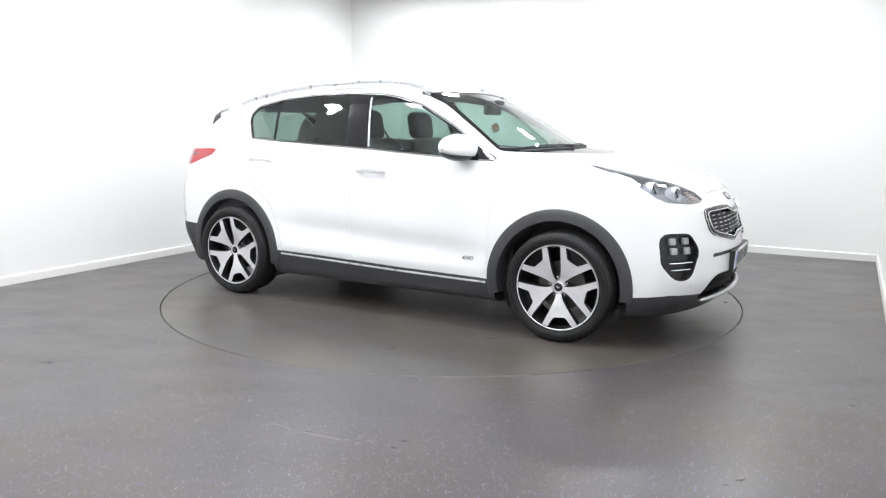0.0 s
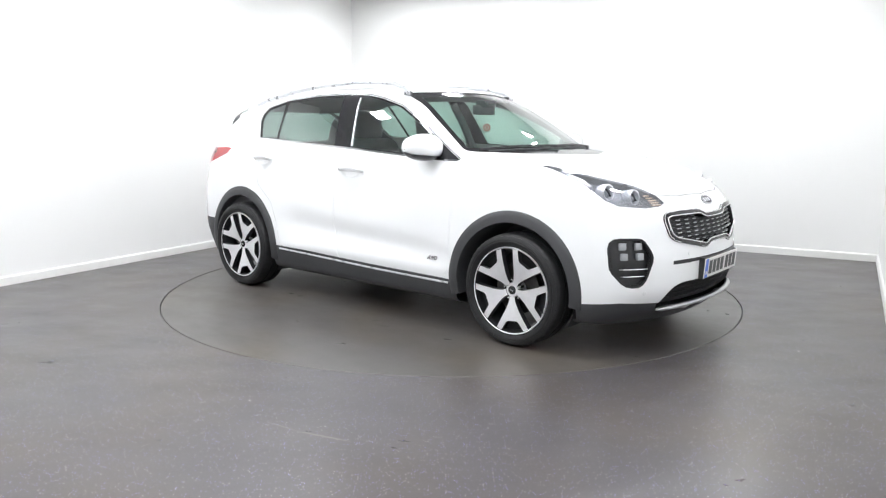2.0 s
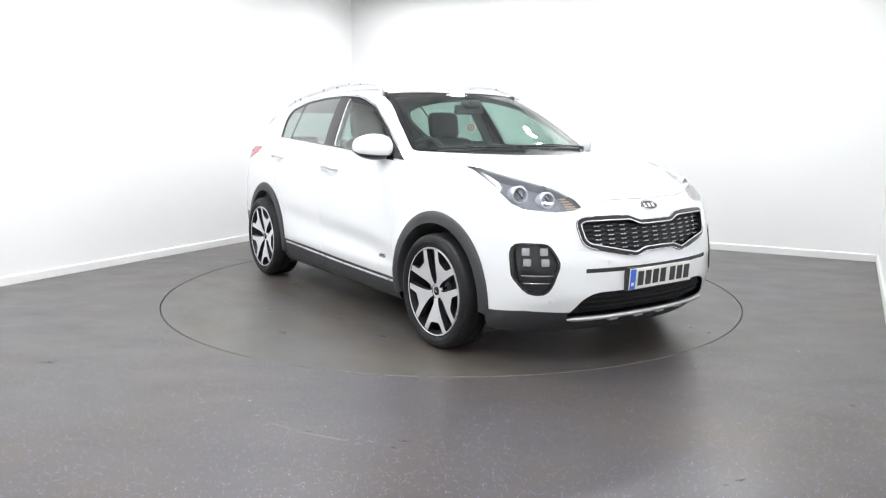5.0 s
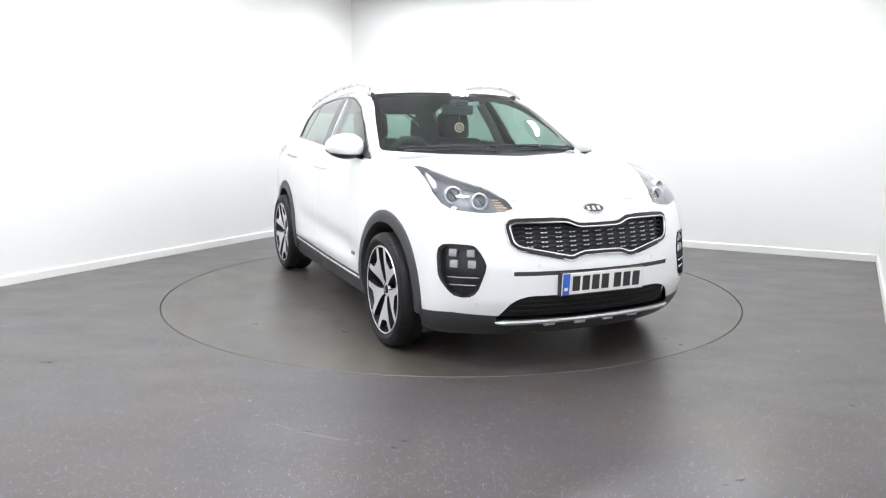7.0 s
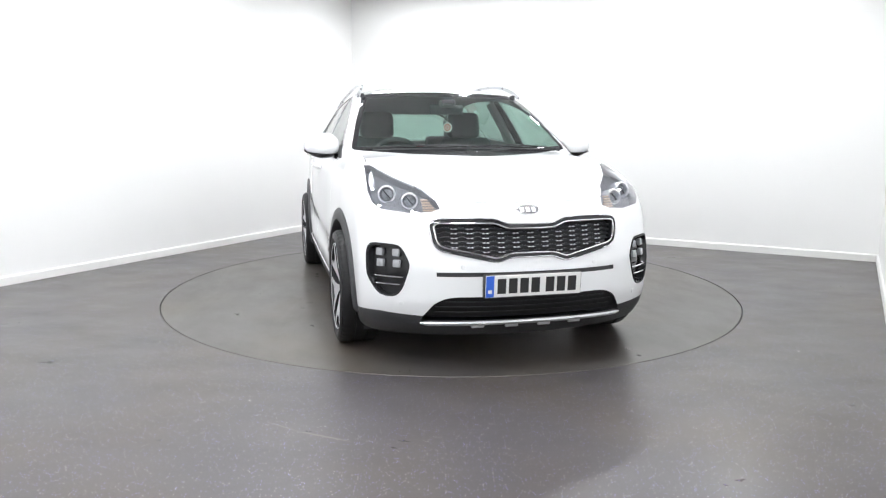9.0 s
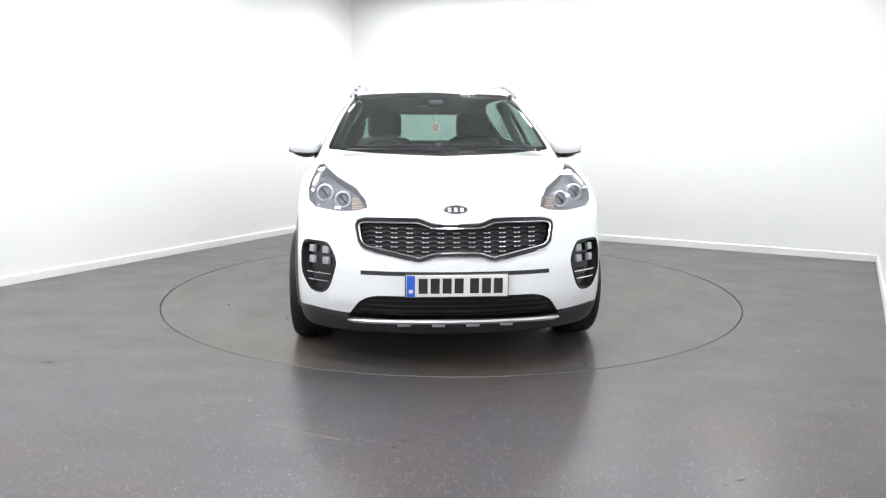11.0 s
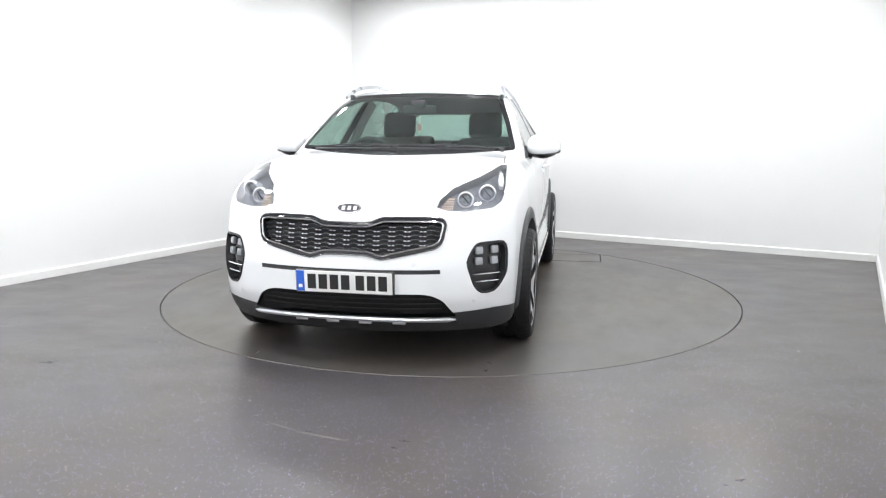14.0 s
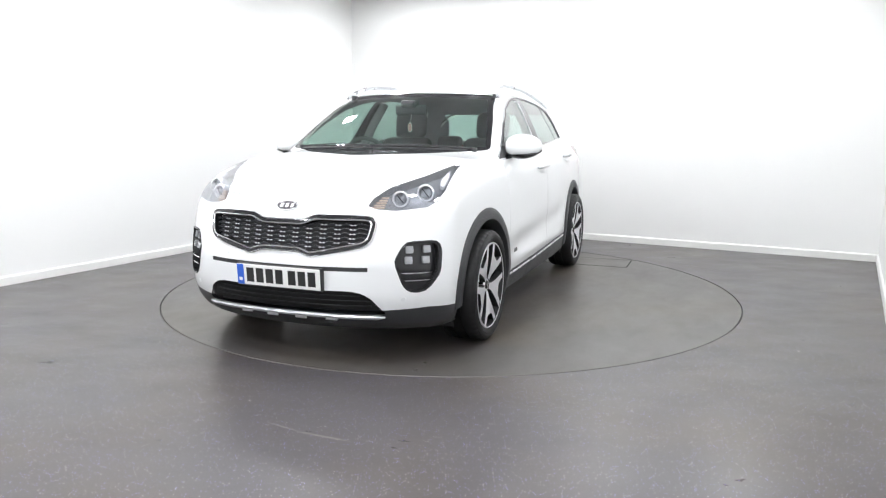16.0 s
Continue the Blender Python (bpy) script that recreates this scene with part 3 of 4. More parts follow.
# windscreen: black edge band round a clear pane
band = take(skin, rounded(SCREEN, 0.03, 3), "x", ABOVE)
pane = take(band, rounded(shrunk(SCREEN, 0.028), 0.03, 3), "x", ABOVE)
part("windscreen_band", sunk(band, 0.004), GLOSS_BLACK, car, "black edge band of the windscreen")
windscreen = part("windscreen", sunk(pane, 0.004), CLEAR_GLASS, car, "clear green-tinted windscreen")

for side in (1, -1):
    on = (lambda c, s=side: c.y * s > 0.3)
    ahead = (lambda c, s=side: c.x > 1.2 and c.y * s > 0.2)
    # side windows: glossy black surround, three panes
    dlo = take(skin, GLASS_SIDE, "y", on)
    for nm, poly, gl in (("rear_door_glass", PANE_REAR, TINT_GLASS), ("quarter_glass", PANE_QUARTER, TINT_GLASS), ("front_door_glass", PANE_FRONT, CLEAR_GLASS)):
        g = take(dlo, rounded(poly, 0.015, 2), "y", on)
        part(nm, sunk(g, 0.006), gl, car, "dark privacy glass" if gl is TINT_GLASS else "clear green-tinted glass")
    part("window_surround", sunk(dlo, 0.003), GLOSS_BLACK, car, "gloss black window pillars and mirror base")
    # headlamp housing and lens
    lamp = take(skin, mirrored(HEADLAMP, side), "x", ahead)
    tail = take(skin, TAIL, "y", on)
    tl = part("tail_lamp", thick(tail, 0.02), RED_LENS, car, "red tail lamp wrapping the corner")
    flick = take(skin, DARK_FLICK, "y", (lambda c, s=side: c.y * s > 0.3 and c.x < -1.4))
    part("spoiler_side", sunk(flick, 0.002), GLOSS_BLACK, car, "gloss black spoiler blade")
    fog = take(skin, mirrored(rounded(FOG, 0.03, 2), side), "x", ahead)
    fog_in = take(fog, mirrored(rounded(shrunk(FOG, 0.012), 0.03, 2), side), "x", ahead)
    pod = part("fog_lamp", thick(fog, 0.05), GLOSS_BLACK, car, "gloss black fog lamp pod with four square lenses")
    part("pod_back", sunk(fog_in, 0.035), GLOSS_BLACK, pod)
    hl = part("headlamp", thick(copied(lamp.faces[:]), 0.004), LAMP_LENS, car, "clear swept-back headlamp with twin round lenses")
    part("housing", thick(lamp, 0.05, True), LAMP_HOUSING, hl, "grey housing")
    lamps.append((side, hl, pod))

grille_skin = take(skin, rounded(GRILLE, 0.02, 2), "x", front_of)
grille_in = take(grille_skin, rounded(shrunk(GRILLE, 0.018), 0.02, 2), "x", front_of)
grille = part("grille_frame", thick(sunk(grille_skin, -0.008), 0.05), GLOSS_BLACK, car, "black grille frame edged in chrome")
intake = take(skin, rounded(INTAKE, 0.02, 2), "x", front_of)
part("lower_intake", sunk(intake, 0.03), INTAKE_BLACK, car, "black lower air intake")
slot = take(skin, SLOT, "x", front_of)
rear_glass = take(skin, rounded([(-0.56, 1.435), (0.56, 1.435), (0.62, 1.15), (-0.62, 1.15)], 0.04, 3), "x", lambda c: c.x < -1.4)
part("rear_window", sunk(rear_glass, 0.004), TINT_GLASS, car, "tinted rear window")
part("bumper_slot", sunk(slot, 0.006), CLAD, car, "thin black slot above the plate")

# black cladding along the foot of the body
LOW_F = [(1.45, 0.05), (1.45, 0.30), (1.72, 0.312), (1.96, 0.334), (2.09, 0.320), (2.4, 0.31), (2.4, 0.05)]
LOW_S = [(-1.20, 0.05), (-1.20, 0.378), (-0.52, 0.372), (0.16, 0.352), (0.86, 0.340), (1.20, 0.335), (1.20, 0.05)]
LOW_R = [(-2.5, 0.05), (-2.5, 0.53), (-1.95, 0.52), (-1.45, 0.50), (-1.45, 0.05)]
part("front_valance", take(skin, LOW_F, "y"), CLAD, car, "black plastic lower bumper")
part("sill", take(skin, LOW_S, "y"), CLAD, car, "black plastic sill")
part("rear_valance", take(skin, LOW_R, "y"), CLAD, car, "black plastic lower rear bumper")


def panel(name, poly, axis, where, gap=0.004, label=""):
    """A body panel with an open shut line round it."""
    bm = take(skin, poly, axis, where)
    inner = take(bm, shrunk(poly, gap), axis, where)
    bm.free()
    return part(name, thick(inner, 0.012), PAINT, car, label)


DOOR_F = [(-0.115, 1.1405), (-0.195, 1.04), (-0.215, 0.92), (-0.222, 0.60), (-0.185, 0.40), (-0.16, 0.362), (0.16, 0.3525), (0.80, 0.342), (0.846, 0.40), (0.856, 0.68), (0.876, 0.95), (0.865, 1.0835), (0.60, 1.094)]
DOOR_R = [(-1.20, 1.195), (-1.16, 1.03), (-1.13, 0.84), (-0.95, 0.70), (-0.88, 0.50), (-0.85, 0.377), (-0.52, 0.3725), (-0.165, 0.3625), (-0.19, 0.40), (-0.226, 0.60), (-0.219, 0.92), (-0.199, 1.04), (-0.12, 1.1415)]
BONNET = [(1.02, -0.70), (1.02, 0.70), (1.40, 0.735), (1.70, 0.655), (1.90, 0.54), (2.0, 0.47), (2.055, 0.30), (2.08, 0.0), (2.055, -0.30), (2.0, -0.47), (1.90, -0.54), (1.70, -0.655), (1.40, -0.735)]
doors = []
for side in (1, -1):
    on = (lambda c, s=side: c.y * s > 0.3)
    doors.append((side, panel("front_door", DOOR_F, "y", on, 0.0018), panel("rear_door", DOOR_R, "y", on, 0.0014)))
panel("bonnet", BONNET, "z", lambda c: c.z > 0.8, 0.0035, "white bonnet")
lining = copied([f for f in skin.faces if f.calc_center_median().z > 1.02 and -2.1 < f.calc_center_median().x < 0.98])
part("headlining", sunk(lining, 0.022), HEADLINER, car, "grey cloth headlining and pillar trim")
part("body", skin, PAINT, car, "white painted body shell")


# ---------------------------------------------------------------- wheels
SPOKE = [(0.040, 0.0185), (0.060, 0.0200), (0.080, 0.0270), (0.1138, 0.0440), (0.150, 0.0660), (0.180, 0.0840), (0.2235, 0.1120),
         (0.238, 0.0790), (0.208, 0.0570), (0.191, 0.0440), (0.184, 0.0360), (0.182, 0.0260)]


def spoke():
    """A forked spoke: bright machined face, dark painted flanks."""
    pts = SPOKE + [(r, -w) for r, w in SPOKE[::-1]]
    bm = bmesh.new()
    face = bm.faces.new([bm.verts.new((r, 0.0, w)) for r, w in pts])
    face.material_index = 0
    made = bmesh.ops.extrude_face_region(bm, geom=[face])
    low = [g for g in made["geom"] if isinstance(g, bmesh.types.BMVert)]
    for v in low:
        v.co.y -= 0.034
        v.co.z *= 1.06
    for f in bm.faces:
        f.material_index = 1
    face.material_index = 0
    bmesh.ops.recalc_face_normals(bm, faces=bm.faces[:])
    for f in bm.faces:
        if abs(f.normal.y) > 0.9 and f.calc_center_median().y > -0.005:
            f.material_index = 0
    bmesh.ops.triangulate(bm, faces=bm.faces[:])
    for v in bm.verts:
        r = math.hypot(v.co.x, v.co.z)
        v.co.y += 0.104 - 0.030 * max(0.0, 1 - r / 0.24) ** 1.5
    return mesh_of("spoke", bm, [MACHINED, DARK_ALLOY], False)


def wheel_meshes():
    tyre = lathe([(0.246, -0.10), (0.296, -0.118), (0.324, -0.11), (0.336, -0.09), (0.3385, -0.05), (0.3385, -0.041), (0.332, -0.039), (0.332, -0.033), (0.3385, -0.031), (0.3385, 0.026),
                  (0.332, 0.028), (0.332, 0.034), (0.3385, 0.036), (0.3375, 0.07), (0.3345, 0.091), (0.329, 0.101), (0.323, 0.105), (0.3225, 0.108), (0.316, 0.112),
                  (0.304, 0.116), (0.3025, 0.114), (0.296, 0.1145), (0.294, 0.1165), (0.284, 0.115), (0.270, 0.108), (0.2605, 0.100), (0.246, 0.088)], 144)
    for k, v in enumerate(tyre.verts):
        r = math.hypot(v.co.x, v.co.z)
        if 0.3228 < r < 0.3355 and v.co.y > 0.085 and (k % 144) % 3 == 0:
            v.co.x, v.co.z, v.co.y = v.co.x * 0.991, v.co.z * 0.991, v.co.y - 0.003
    rim = lathe([(0.2565, 0.090), (0.2615, 0.104), (0.2585, 0.110), (0.2525, 0.108), (0.249, 0.098), (0.236, 0.03), (0.228, -0.09), (0.249, -0.10)], 80)
    for f in rim.faces:
        c = f.calc_center_median()
        f.material_index = 0 if math.hypot(c.x, c.z) > 0.2525 and c.y > 0.09 else 1
    disc = lathe([(0.01, 0.0), (0.075, 0.0), (0.078, 0.018), (0.150, 0.018), (0.152, 0.006), (0.152, -0.006), (0.01, -0.006)], 48)
    hub = lathe([(0.001, 0.076), (0.030, 0.078), (0.040, 0.078), (0.044, 0.074), (0.047, 0.055), (0.049, 0.048), (0.049, 0.0), (0.001, 0.0)], 40)
    cap = lathe([(0.001, 0.084), (0.018, 0.0835), (0.025, 0.081), (0.0265, 0.076), (0.0265, 0.060)], 32)
    nut = lathe([(0.001, 0.076), (0.006, 0.075), (0.0085, 0.070), (0.0095, 0.045)], 6)
    pocket = bmesh.new()
    pocket.faces.new([pocket.verts.new((r, 0.066, w)) for r, w in ((0.165, 0.03), (0.236, 0.074), (0.236, -0.074), (0.165, -0.03))])
    bmesh.ops.solidify(pocket, geom=pocket.faces[:], thickness=0.01)
    return (mesh_of("tyre", tyre, RUBBER, True, 40), mesh_of("rim", rim, [MACHINED, DARK_ALLOY], True, 35), mesh_of("brake_disc", disc, STEEL, True, 30), mesh_of("hub", hub, MACHINED, True, 40),
            mesh_of("centre_cap", cap, GLOSS_BLACK, True, 40), mesh_of("wheel_nut", nut, CHROME, True, 30), mesh_of("pocket", pocket, DARK_ALLOY, False), spoke())


W_MESH = wheel_meshes()
BADGE_BAR = mesh_of("bar", box(-0.012, 0.012, 0.0825, 0.0852, -0.004, 0.004), CHROME, False)


def wheel(x, side, off=0):
    w = new("wheel", W_MESH[1])
    w.parent = car
    w.matrix_basis = Matrix.Translation((x, side * 0.808, AXLE_Z)) @ (Matrix.Identity(4) if side > 0 else Matrix.Rotation(math.pi, 4, "Z"))
    tagged(w, "dark alloy wheel with five forked machined spokes")

    def piece(name, me, turn=0.0, out=0.0, label=""):
        o = new(name, me)
        o.parent = w
        a = radians(turn)
        o.matrix_basis = Matrix.Translation((out * math.cos(a), 0, out * math.sin(a))) @ Matrix.Rotation(-a, 4, "Y")
        return tagged(o, label)

    piece("tyre", W_MESH[0], label="black low-profile tyre")
    piece("brake_disc", W_MESH[2], label="steel brake disc")
    piece("hub", W_MESH[3])
    piece("centre_cap", W_MESH[4], label="gloss black centre cap")
    piece("cap_mark", BADGE_BAR, 20, label="plain chrome mark")
    for k in range(5):
        piece("spoke", W_MESH[7], 54 + off + 72 * k, label="machined forked spoke")
        piece("pocket", W_MESH[6], 54 + off + 72 * k)
        piece("wheel_nut", W_MESH[5], 90 + off + 72 * k, 0.060)
    return w


wheels = [wheel(AXLE_F, 1), wheel(AXLE_F, -1, -6), wheel(AXLE_R, 1), wheel(AXLE_R, -1, -13)]


# wheel-arch cladding
def arch(ax, side, lo, hi):
    bm = bmesh.new()
    n = 40
    rows = []
    prof = [(0.385, -0.10), (0.385, 0.006), (0.390, 0.014), (0.425, 0.014), (0.452, 0.010), (0.458, 0.004), (0.459, -0.012)]
    for i in range(n + 1):
        a = radians(lo + (hi - lo) * i / n)
        row = []
        for r, o in prof:
            x, z = ax + r * math.cos(a), HUB_Z + r * math.sin(a)
            q = float(side_y(np.array([x]), np.array([max(z, 0.25)]))[0])
            row.append(bm.verts.new((x, side * (q + o), z)))
        rows.append(row)
    for p, q in zip(rows, rows[1:]):
        for k in range(len(prof) - 1):
            bm.faces.new((p[k], p[k + 1], q[k + 1], q[k]))
    bmesh.ops.recalc_face_normals(bm, faces=bm.faces[:])
    part("arch_cladding", bm, CLAD, car, "black plastic wheel-arch cladding", sharp=40)
    # dark liner
    ln = bmesh.new()
    rows = []
    for i in range(17):
        a = radians(-30 + 240 * i / 16)
        rows.append([ln.verts.new((ax + 0.40 * math.cos(a), side * y, HUB_Z + 0.40 * math.sin(a))) for y in (0.50, 0.80)])
    for p, q in zip(rows, rows[1:]):
        ln.faces.new((p[0], p[1], q[1], q[0]))
    ln.faces.new([r[0] for r in rows])
    part("wheel_arch_liner", ln, CABIN, car, "dark wheel-arch liner")


for side in (1, -1):
    arch(ARCH_F, side, -9, 193)
    arch(ARCH_R, side, -12, 193)


# ---------------------------------------------------------------- places on the body
NOSE_Y, NOSE_Z = np.linspace(-0.86, 0.86, 173), np.linspace(0.20, 1.10, 121)


def nose_table():
    """The nose's x over a table of y and z."""
    gy, gz = np.meshgrid(NOSE_Y, NOSE_Z, indexing="ij")
    lo, hi = np.full(gy.shape, 1.0), np.full(gy.shape, 2.6)
    for _ in range(30):
        mid = (lo + hi) / 2
        solid = body_form(mid, gy, gz) < 0
        lo, hi = np.where(solid, mid, lo), np.where(solid, hi, mid)
    return lo


NOSE = nose_table()


def nose_x(y, z):
    u = min(max((y - NOSE_Y[0]) / (NOSE_Y[1] - NOSE_Y[0]), 0), len(NOSE_Y) - 1.001)
    v = min(max((z - NOSE_Z[0]) / (NOSE_Z[1] - NOSE_Z[0]), 0), len(NOSE_Z) - 1.001)
    i, j = int(u), int(v)
    u, v = u - i, v - j
    return float((1 - u) * ((1 - v) * NOSE[i, j] + v * NOSE[i, j + 1]) + u * ((1 - v) * NOSE[i + 1, j] + v * NOSE[i + 1, j + 1]))


def front_at(y, z, off=0.0):
    """The point of the nose at y and z, moved off it."""
    e = 0.008
    n = Vector((1, -(nose_x(y + e, z) - nose_x(y - e, z)) / (2 * e), -(nose_x(y, z + e) - nose_x(y, z - e)) / (2 * e))).normalized()
    return Vector((nose_x(y, z), y, z)) + n * off


def side_at(x, z, side, off=0.0):
    y = float(side_y(np.array([x]), np.array([z]))[0])
    for _ in range(5):
        f = body_form(np.array([x, x]), np.array([y, y + 1e-4]), np.array([z, z]))
        y -= float(f[0] / max((f[1] - f[0]) / 1e-4, 0.3))
    return lifted_off((x, y * side, z), off)


def top_at(x, y, off=0.0):
    lo, hi = 0.5, 1.9
    for _ in range(24):
        mid = (lo + hi) / 2
        if body_form(np.array([x]), np.array([y]), np.array([mid]))[0] < 0:
            lo = mid
        else:
            hi = mid
    return lifted_off((x, y, lo), off)


def lifted_off(p, off):
    g = form_slope(np.array([p], float))[0]
    n = Vector(g).normalized()
    return Vector(p) + n * off


def facing(p, roll_up=(0, 0, 1)):
    """A frame at p whose y axis leaves the body and whose z axis is upward."""
    n = Vector(form_slope(np.array([tuple(p)], float))[0]).normalized()
    x = n.cross(Vector(roll_up)).normalized()
    z = x.cross(n)
    return Matrix.Translation(p) @ Matrix((x, n, z)).transposed().to_4x4()


def strip(points, out, width, thick_by):
    """A flat trim strip along points, given with their outward normals."""
    bm = bmesh.new()
    rows = []
    for i, p in enumerate(points):
        a, b = points[max(i - 1, 0)], points[min(i + 1, len(points) - 1)]
        n = Vector(form_slope(np.array([tuple(p)], float))[0]).normalized()
        w = (b - a).normalized().cross(n).normalized() * width / 2
        rows.append([bm.verts.new(q) for q in (p - w, p - w * 0.8 + n * thick_by, p + w * 0.8 + n * thick_by, p + w)])
    for p, q in zip(rows, rows[1:]):
        for k in range(3):
            bm.faces.new((p[k], p[k + 1], q[k + 1], q[k]))
    bm.faces.new(rows[0])
    bm.faces.new(rows[-1])
    bmesh.ops.recalc_face_normals(bm, faces=bm.faces[:])
    return bm


def along(points, n):
    """Evenly spaced places on a polyline."""
    pts = [Vector(p) for p in points]
    out = []
    for a, b in zip(pts, pts[1:]):
        for k in range(n):
            out.append(a.lerp(b, k / n))
    return out + [pts[-1]]


# ---------------------------------------------------------------- nose
back = part("grille_back", sunk(grille_in, 0.045), material("grille_shadow_plastic", (0.018, 0.018, 0.02), 0.5, noise_amount=0.2), grille, "dark backing")
outline = rounded(shrunk(GRILLE, 0.024), 0.02, 3)
part("inner_chrome", tube([front_at(y, z, 0.010) for y, z in outline], 0.0050, 6, cyclic=True), CHROME, grille, "bright chrome inner rim")
part("outer_chrome", tube([front_at(y, z, 0.008) for y, z in rounded(shrunk(GRILLE, 0.003), 0.02, 3)], 0.0030, 6, cyclic=True), CHROME, grille, "chrome outer rim")
MESH_BLACK = material("grille_mesh_plastic", (0.018, 0.019, 0.024), 0.35, noise_amount=0.15, noise_scale=40)
# small silver pieces stand in for glints of light on the mesh bars
GLINT = mesh_of("grille_stud", box(-0.003, 0.003, -0.0042, 0.0042, -0.0028, 0.0028, 0.001, 1), RAIL, False)
GLINT_LINE = mesh_of("grille_dash", box(-0.002, 0.002, -0.019, 0.019, -0.0011, 0.0011, 0.0006, 1), SATIN, False)
grid = shrunk(GRILLE, 0.029)
for r in range(9):
    z0 = 0.612 + 0.0235 * r
    runs, seg = [], []
    for k in range(-104, 105):
        y = k * 0.005
        z = z0 - 0.0045 * math.cos(2 * math.pi * y / 0.08)
        if inside(grid, y, z):
            seg.append((y, z))
        elif seg:
            runs.append(seg)
            seg = []
    for seg in runs:
        if len(seg) < 4:
            continue
        part("grille_bar", tube([front_at(y, z, -0.018) for y, z in seg[::2] + seg[-1:]], 0.0058, 6), MESH_BLACK, grille)
        for c in range(-6, 7):
            y = 0.08 * c
            if not seg[0][0] + 0.014 < y < seg[-1][0] - 0.014:
                continue
            z = z0 - 0.0045
            turn = math.atan2(nose_x(y + 0.01, z) - nose_x(y - 0.01, z), 0.02)
            # highlight line and two bright dots set at each dip of the bar
            dash = new("grille_dash", GLINT_LINE)
            dash.parent = grille
            dash.matrix_basis = Matrix.Translation(front_at(y, z + 0.0025, -0.0115)) @ Matrix.Rotation(-turn, 4, "Z")
            for q in (-0.010, 0.010):
                glint = new("grille_stud", GLINT)
                glint.parent = grille
                glint.matrix_basis = Matrix.Translation(front_at(y + q, z + 0.003, -0.0105)) @ Matrix.Rotation(-turn, 4, "Z")

# oval maker's badge as plain shapes
BADGE_FILL = material("badge_fill", (0.06, 0.06, 0.065), 0.3, noise_amount=0.1)
bp0 = front_at(0, 0.861, 0.0)
badge = part("badge", joined(bmesh.new(), lathe([(0.001, 0.004), (0.060, 0.004), (0.062, 0.001), (0.062, -0.01)], 40), Matrix.Diagonal((1.0, 1, 0.5, 1))), BADGE_FILL, car, "oval chrome-rimmed badge", place=facing(bp0))
part("badge_rim", tube([(0.061 * math.cos(a), 0.004, 0.0305 * math.sin(a)) for a in np.linspace(0, 2 * math.pi, 33)[:-1]], 0.0042, 6, cyclic=True), CHROME, badge, "chrome rim")
marks = bmesh.new()
for x in (-0.032, 0.0, 0.032):
    box(x - 0.009, x + 0.009, 0.003, 0.006, -0.013, 0.013, bm=marks)
part("badge_mark", marks, RAIL, badge, "plain silver shapes", False)

# number plate with plain bars
PLATE = material("white_plate", (0.80, 0.80, 0.78), 0.25, noise_amount=0.03, noise_scale=20)
PLATE_BLUE = material("blue_plate_band", (0.035, 0.13, 0.62), 0.3, noise_amount=0.05)
PLATE_BLACK = material("plate_black", (0.02, 0.02, 0.02), 0.4, noise_amount=0.05)
number_plate = part("number_plate", box(-0.006, 0.0, -0.260, 0.260, -0.0575, 0.0575, 0.002, 1), PLATE, car, "white number plate with blue band and black bars", False,
                    place=Matrix.Translation((2.231, 0, 0.488)) @ Matrix.Rotation(radians(4), 4, "Y"))
part("plate_holder", box(-0.04, -0.0061, -0.265, 0.265, -0.064, 0.060, 0.003, 1), PLATE_BLACK, number_plate, "black plate holder", False)
part("blue_band", box(-0.004, 0.0006, -0.258, -0.215, -0.0555, 0.0555), PLATE_BLUE, number_plate, "blue band", False)
part("band_mark", box(0.0, 0.001, -0.247, -0.226, -0.036, -0.018), PLATE, number_plate, "small white bar", False)
y = -0.197
for k in range(7):
    wide = 0.046
    part("plate_bar", box(0.0, 0.0010, y, y + wide, -0.0395, 0.0395), PLATE_BLACK, number_plate, smooth=False)
    y += wide + (0.015 if k != 3 else 0.033)

# silver skid strip, intake slats, sensors
skid = [front_at(yy, 0.287 + 0.008 * math.cos(yy / 0.56 * math.pi / 2), 0.012) for yy in np.linspace(-0.56, 0.56, 31)]
part("skid_strip", tube(skid, [0.006] + [0.017] * 29 + [0.006], 8, 0.85), SATIN, car, "satin silver skid strip")
for k in range(4):
    yy = (-0.27, -0.09, 0.09, 0.27)[k]
    p = front_at(yy, 0.262, 0.0)
    part("skid_notch", box(p.x - 0.03, p.x + 0.008, yy - 0.035, yy + 0.035, 0.252, 0.270, 0.004, 1), SATIN, car, "grey skid rib")
for zz in (0.335, 0.365, 0.395):
    lim = 0.50 if zz < 0.38 else 0.45
    part("intake_slat", tube([front_at(yy, zz, -0.018) for yy in np.linspace(-lim, lim, 17)], 0.006, 6, 0.6), INTAKE_BLACK, car)
for yy, zz in ((0.36, 0.585), (-0.36, 0.585), (0.66, 0.385), (-0.66, 0.385)):
    part("parking_sensor", joined(bmesh.new(), lathe([(0.001, 0.002), (0.010, 0.002), (0.012, 0.0005), (0.0125, -0.004)], 20)), material("sensor_paint", (0.72, 0.73, 0.74), 0.3), car, "round painted parking sensor", place=facing(front_at(yy, zz, 0.0)))

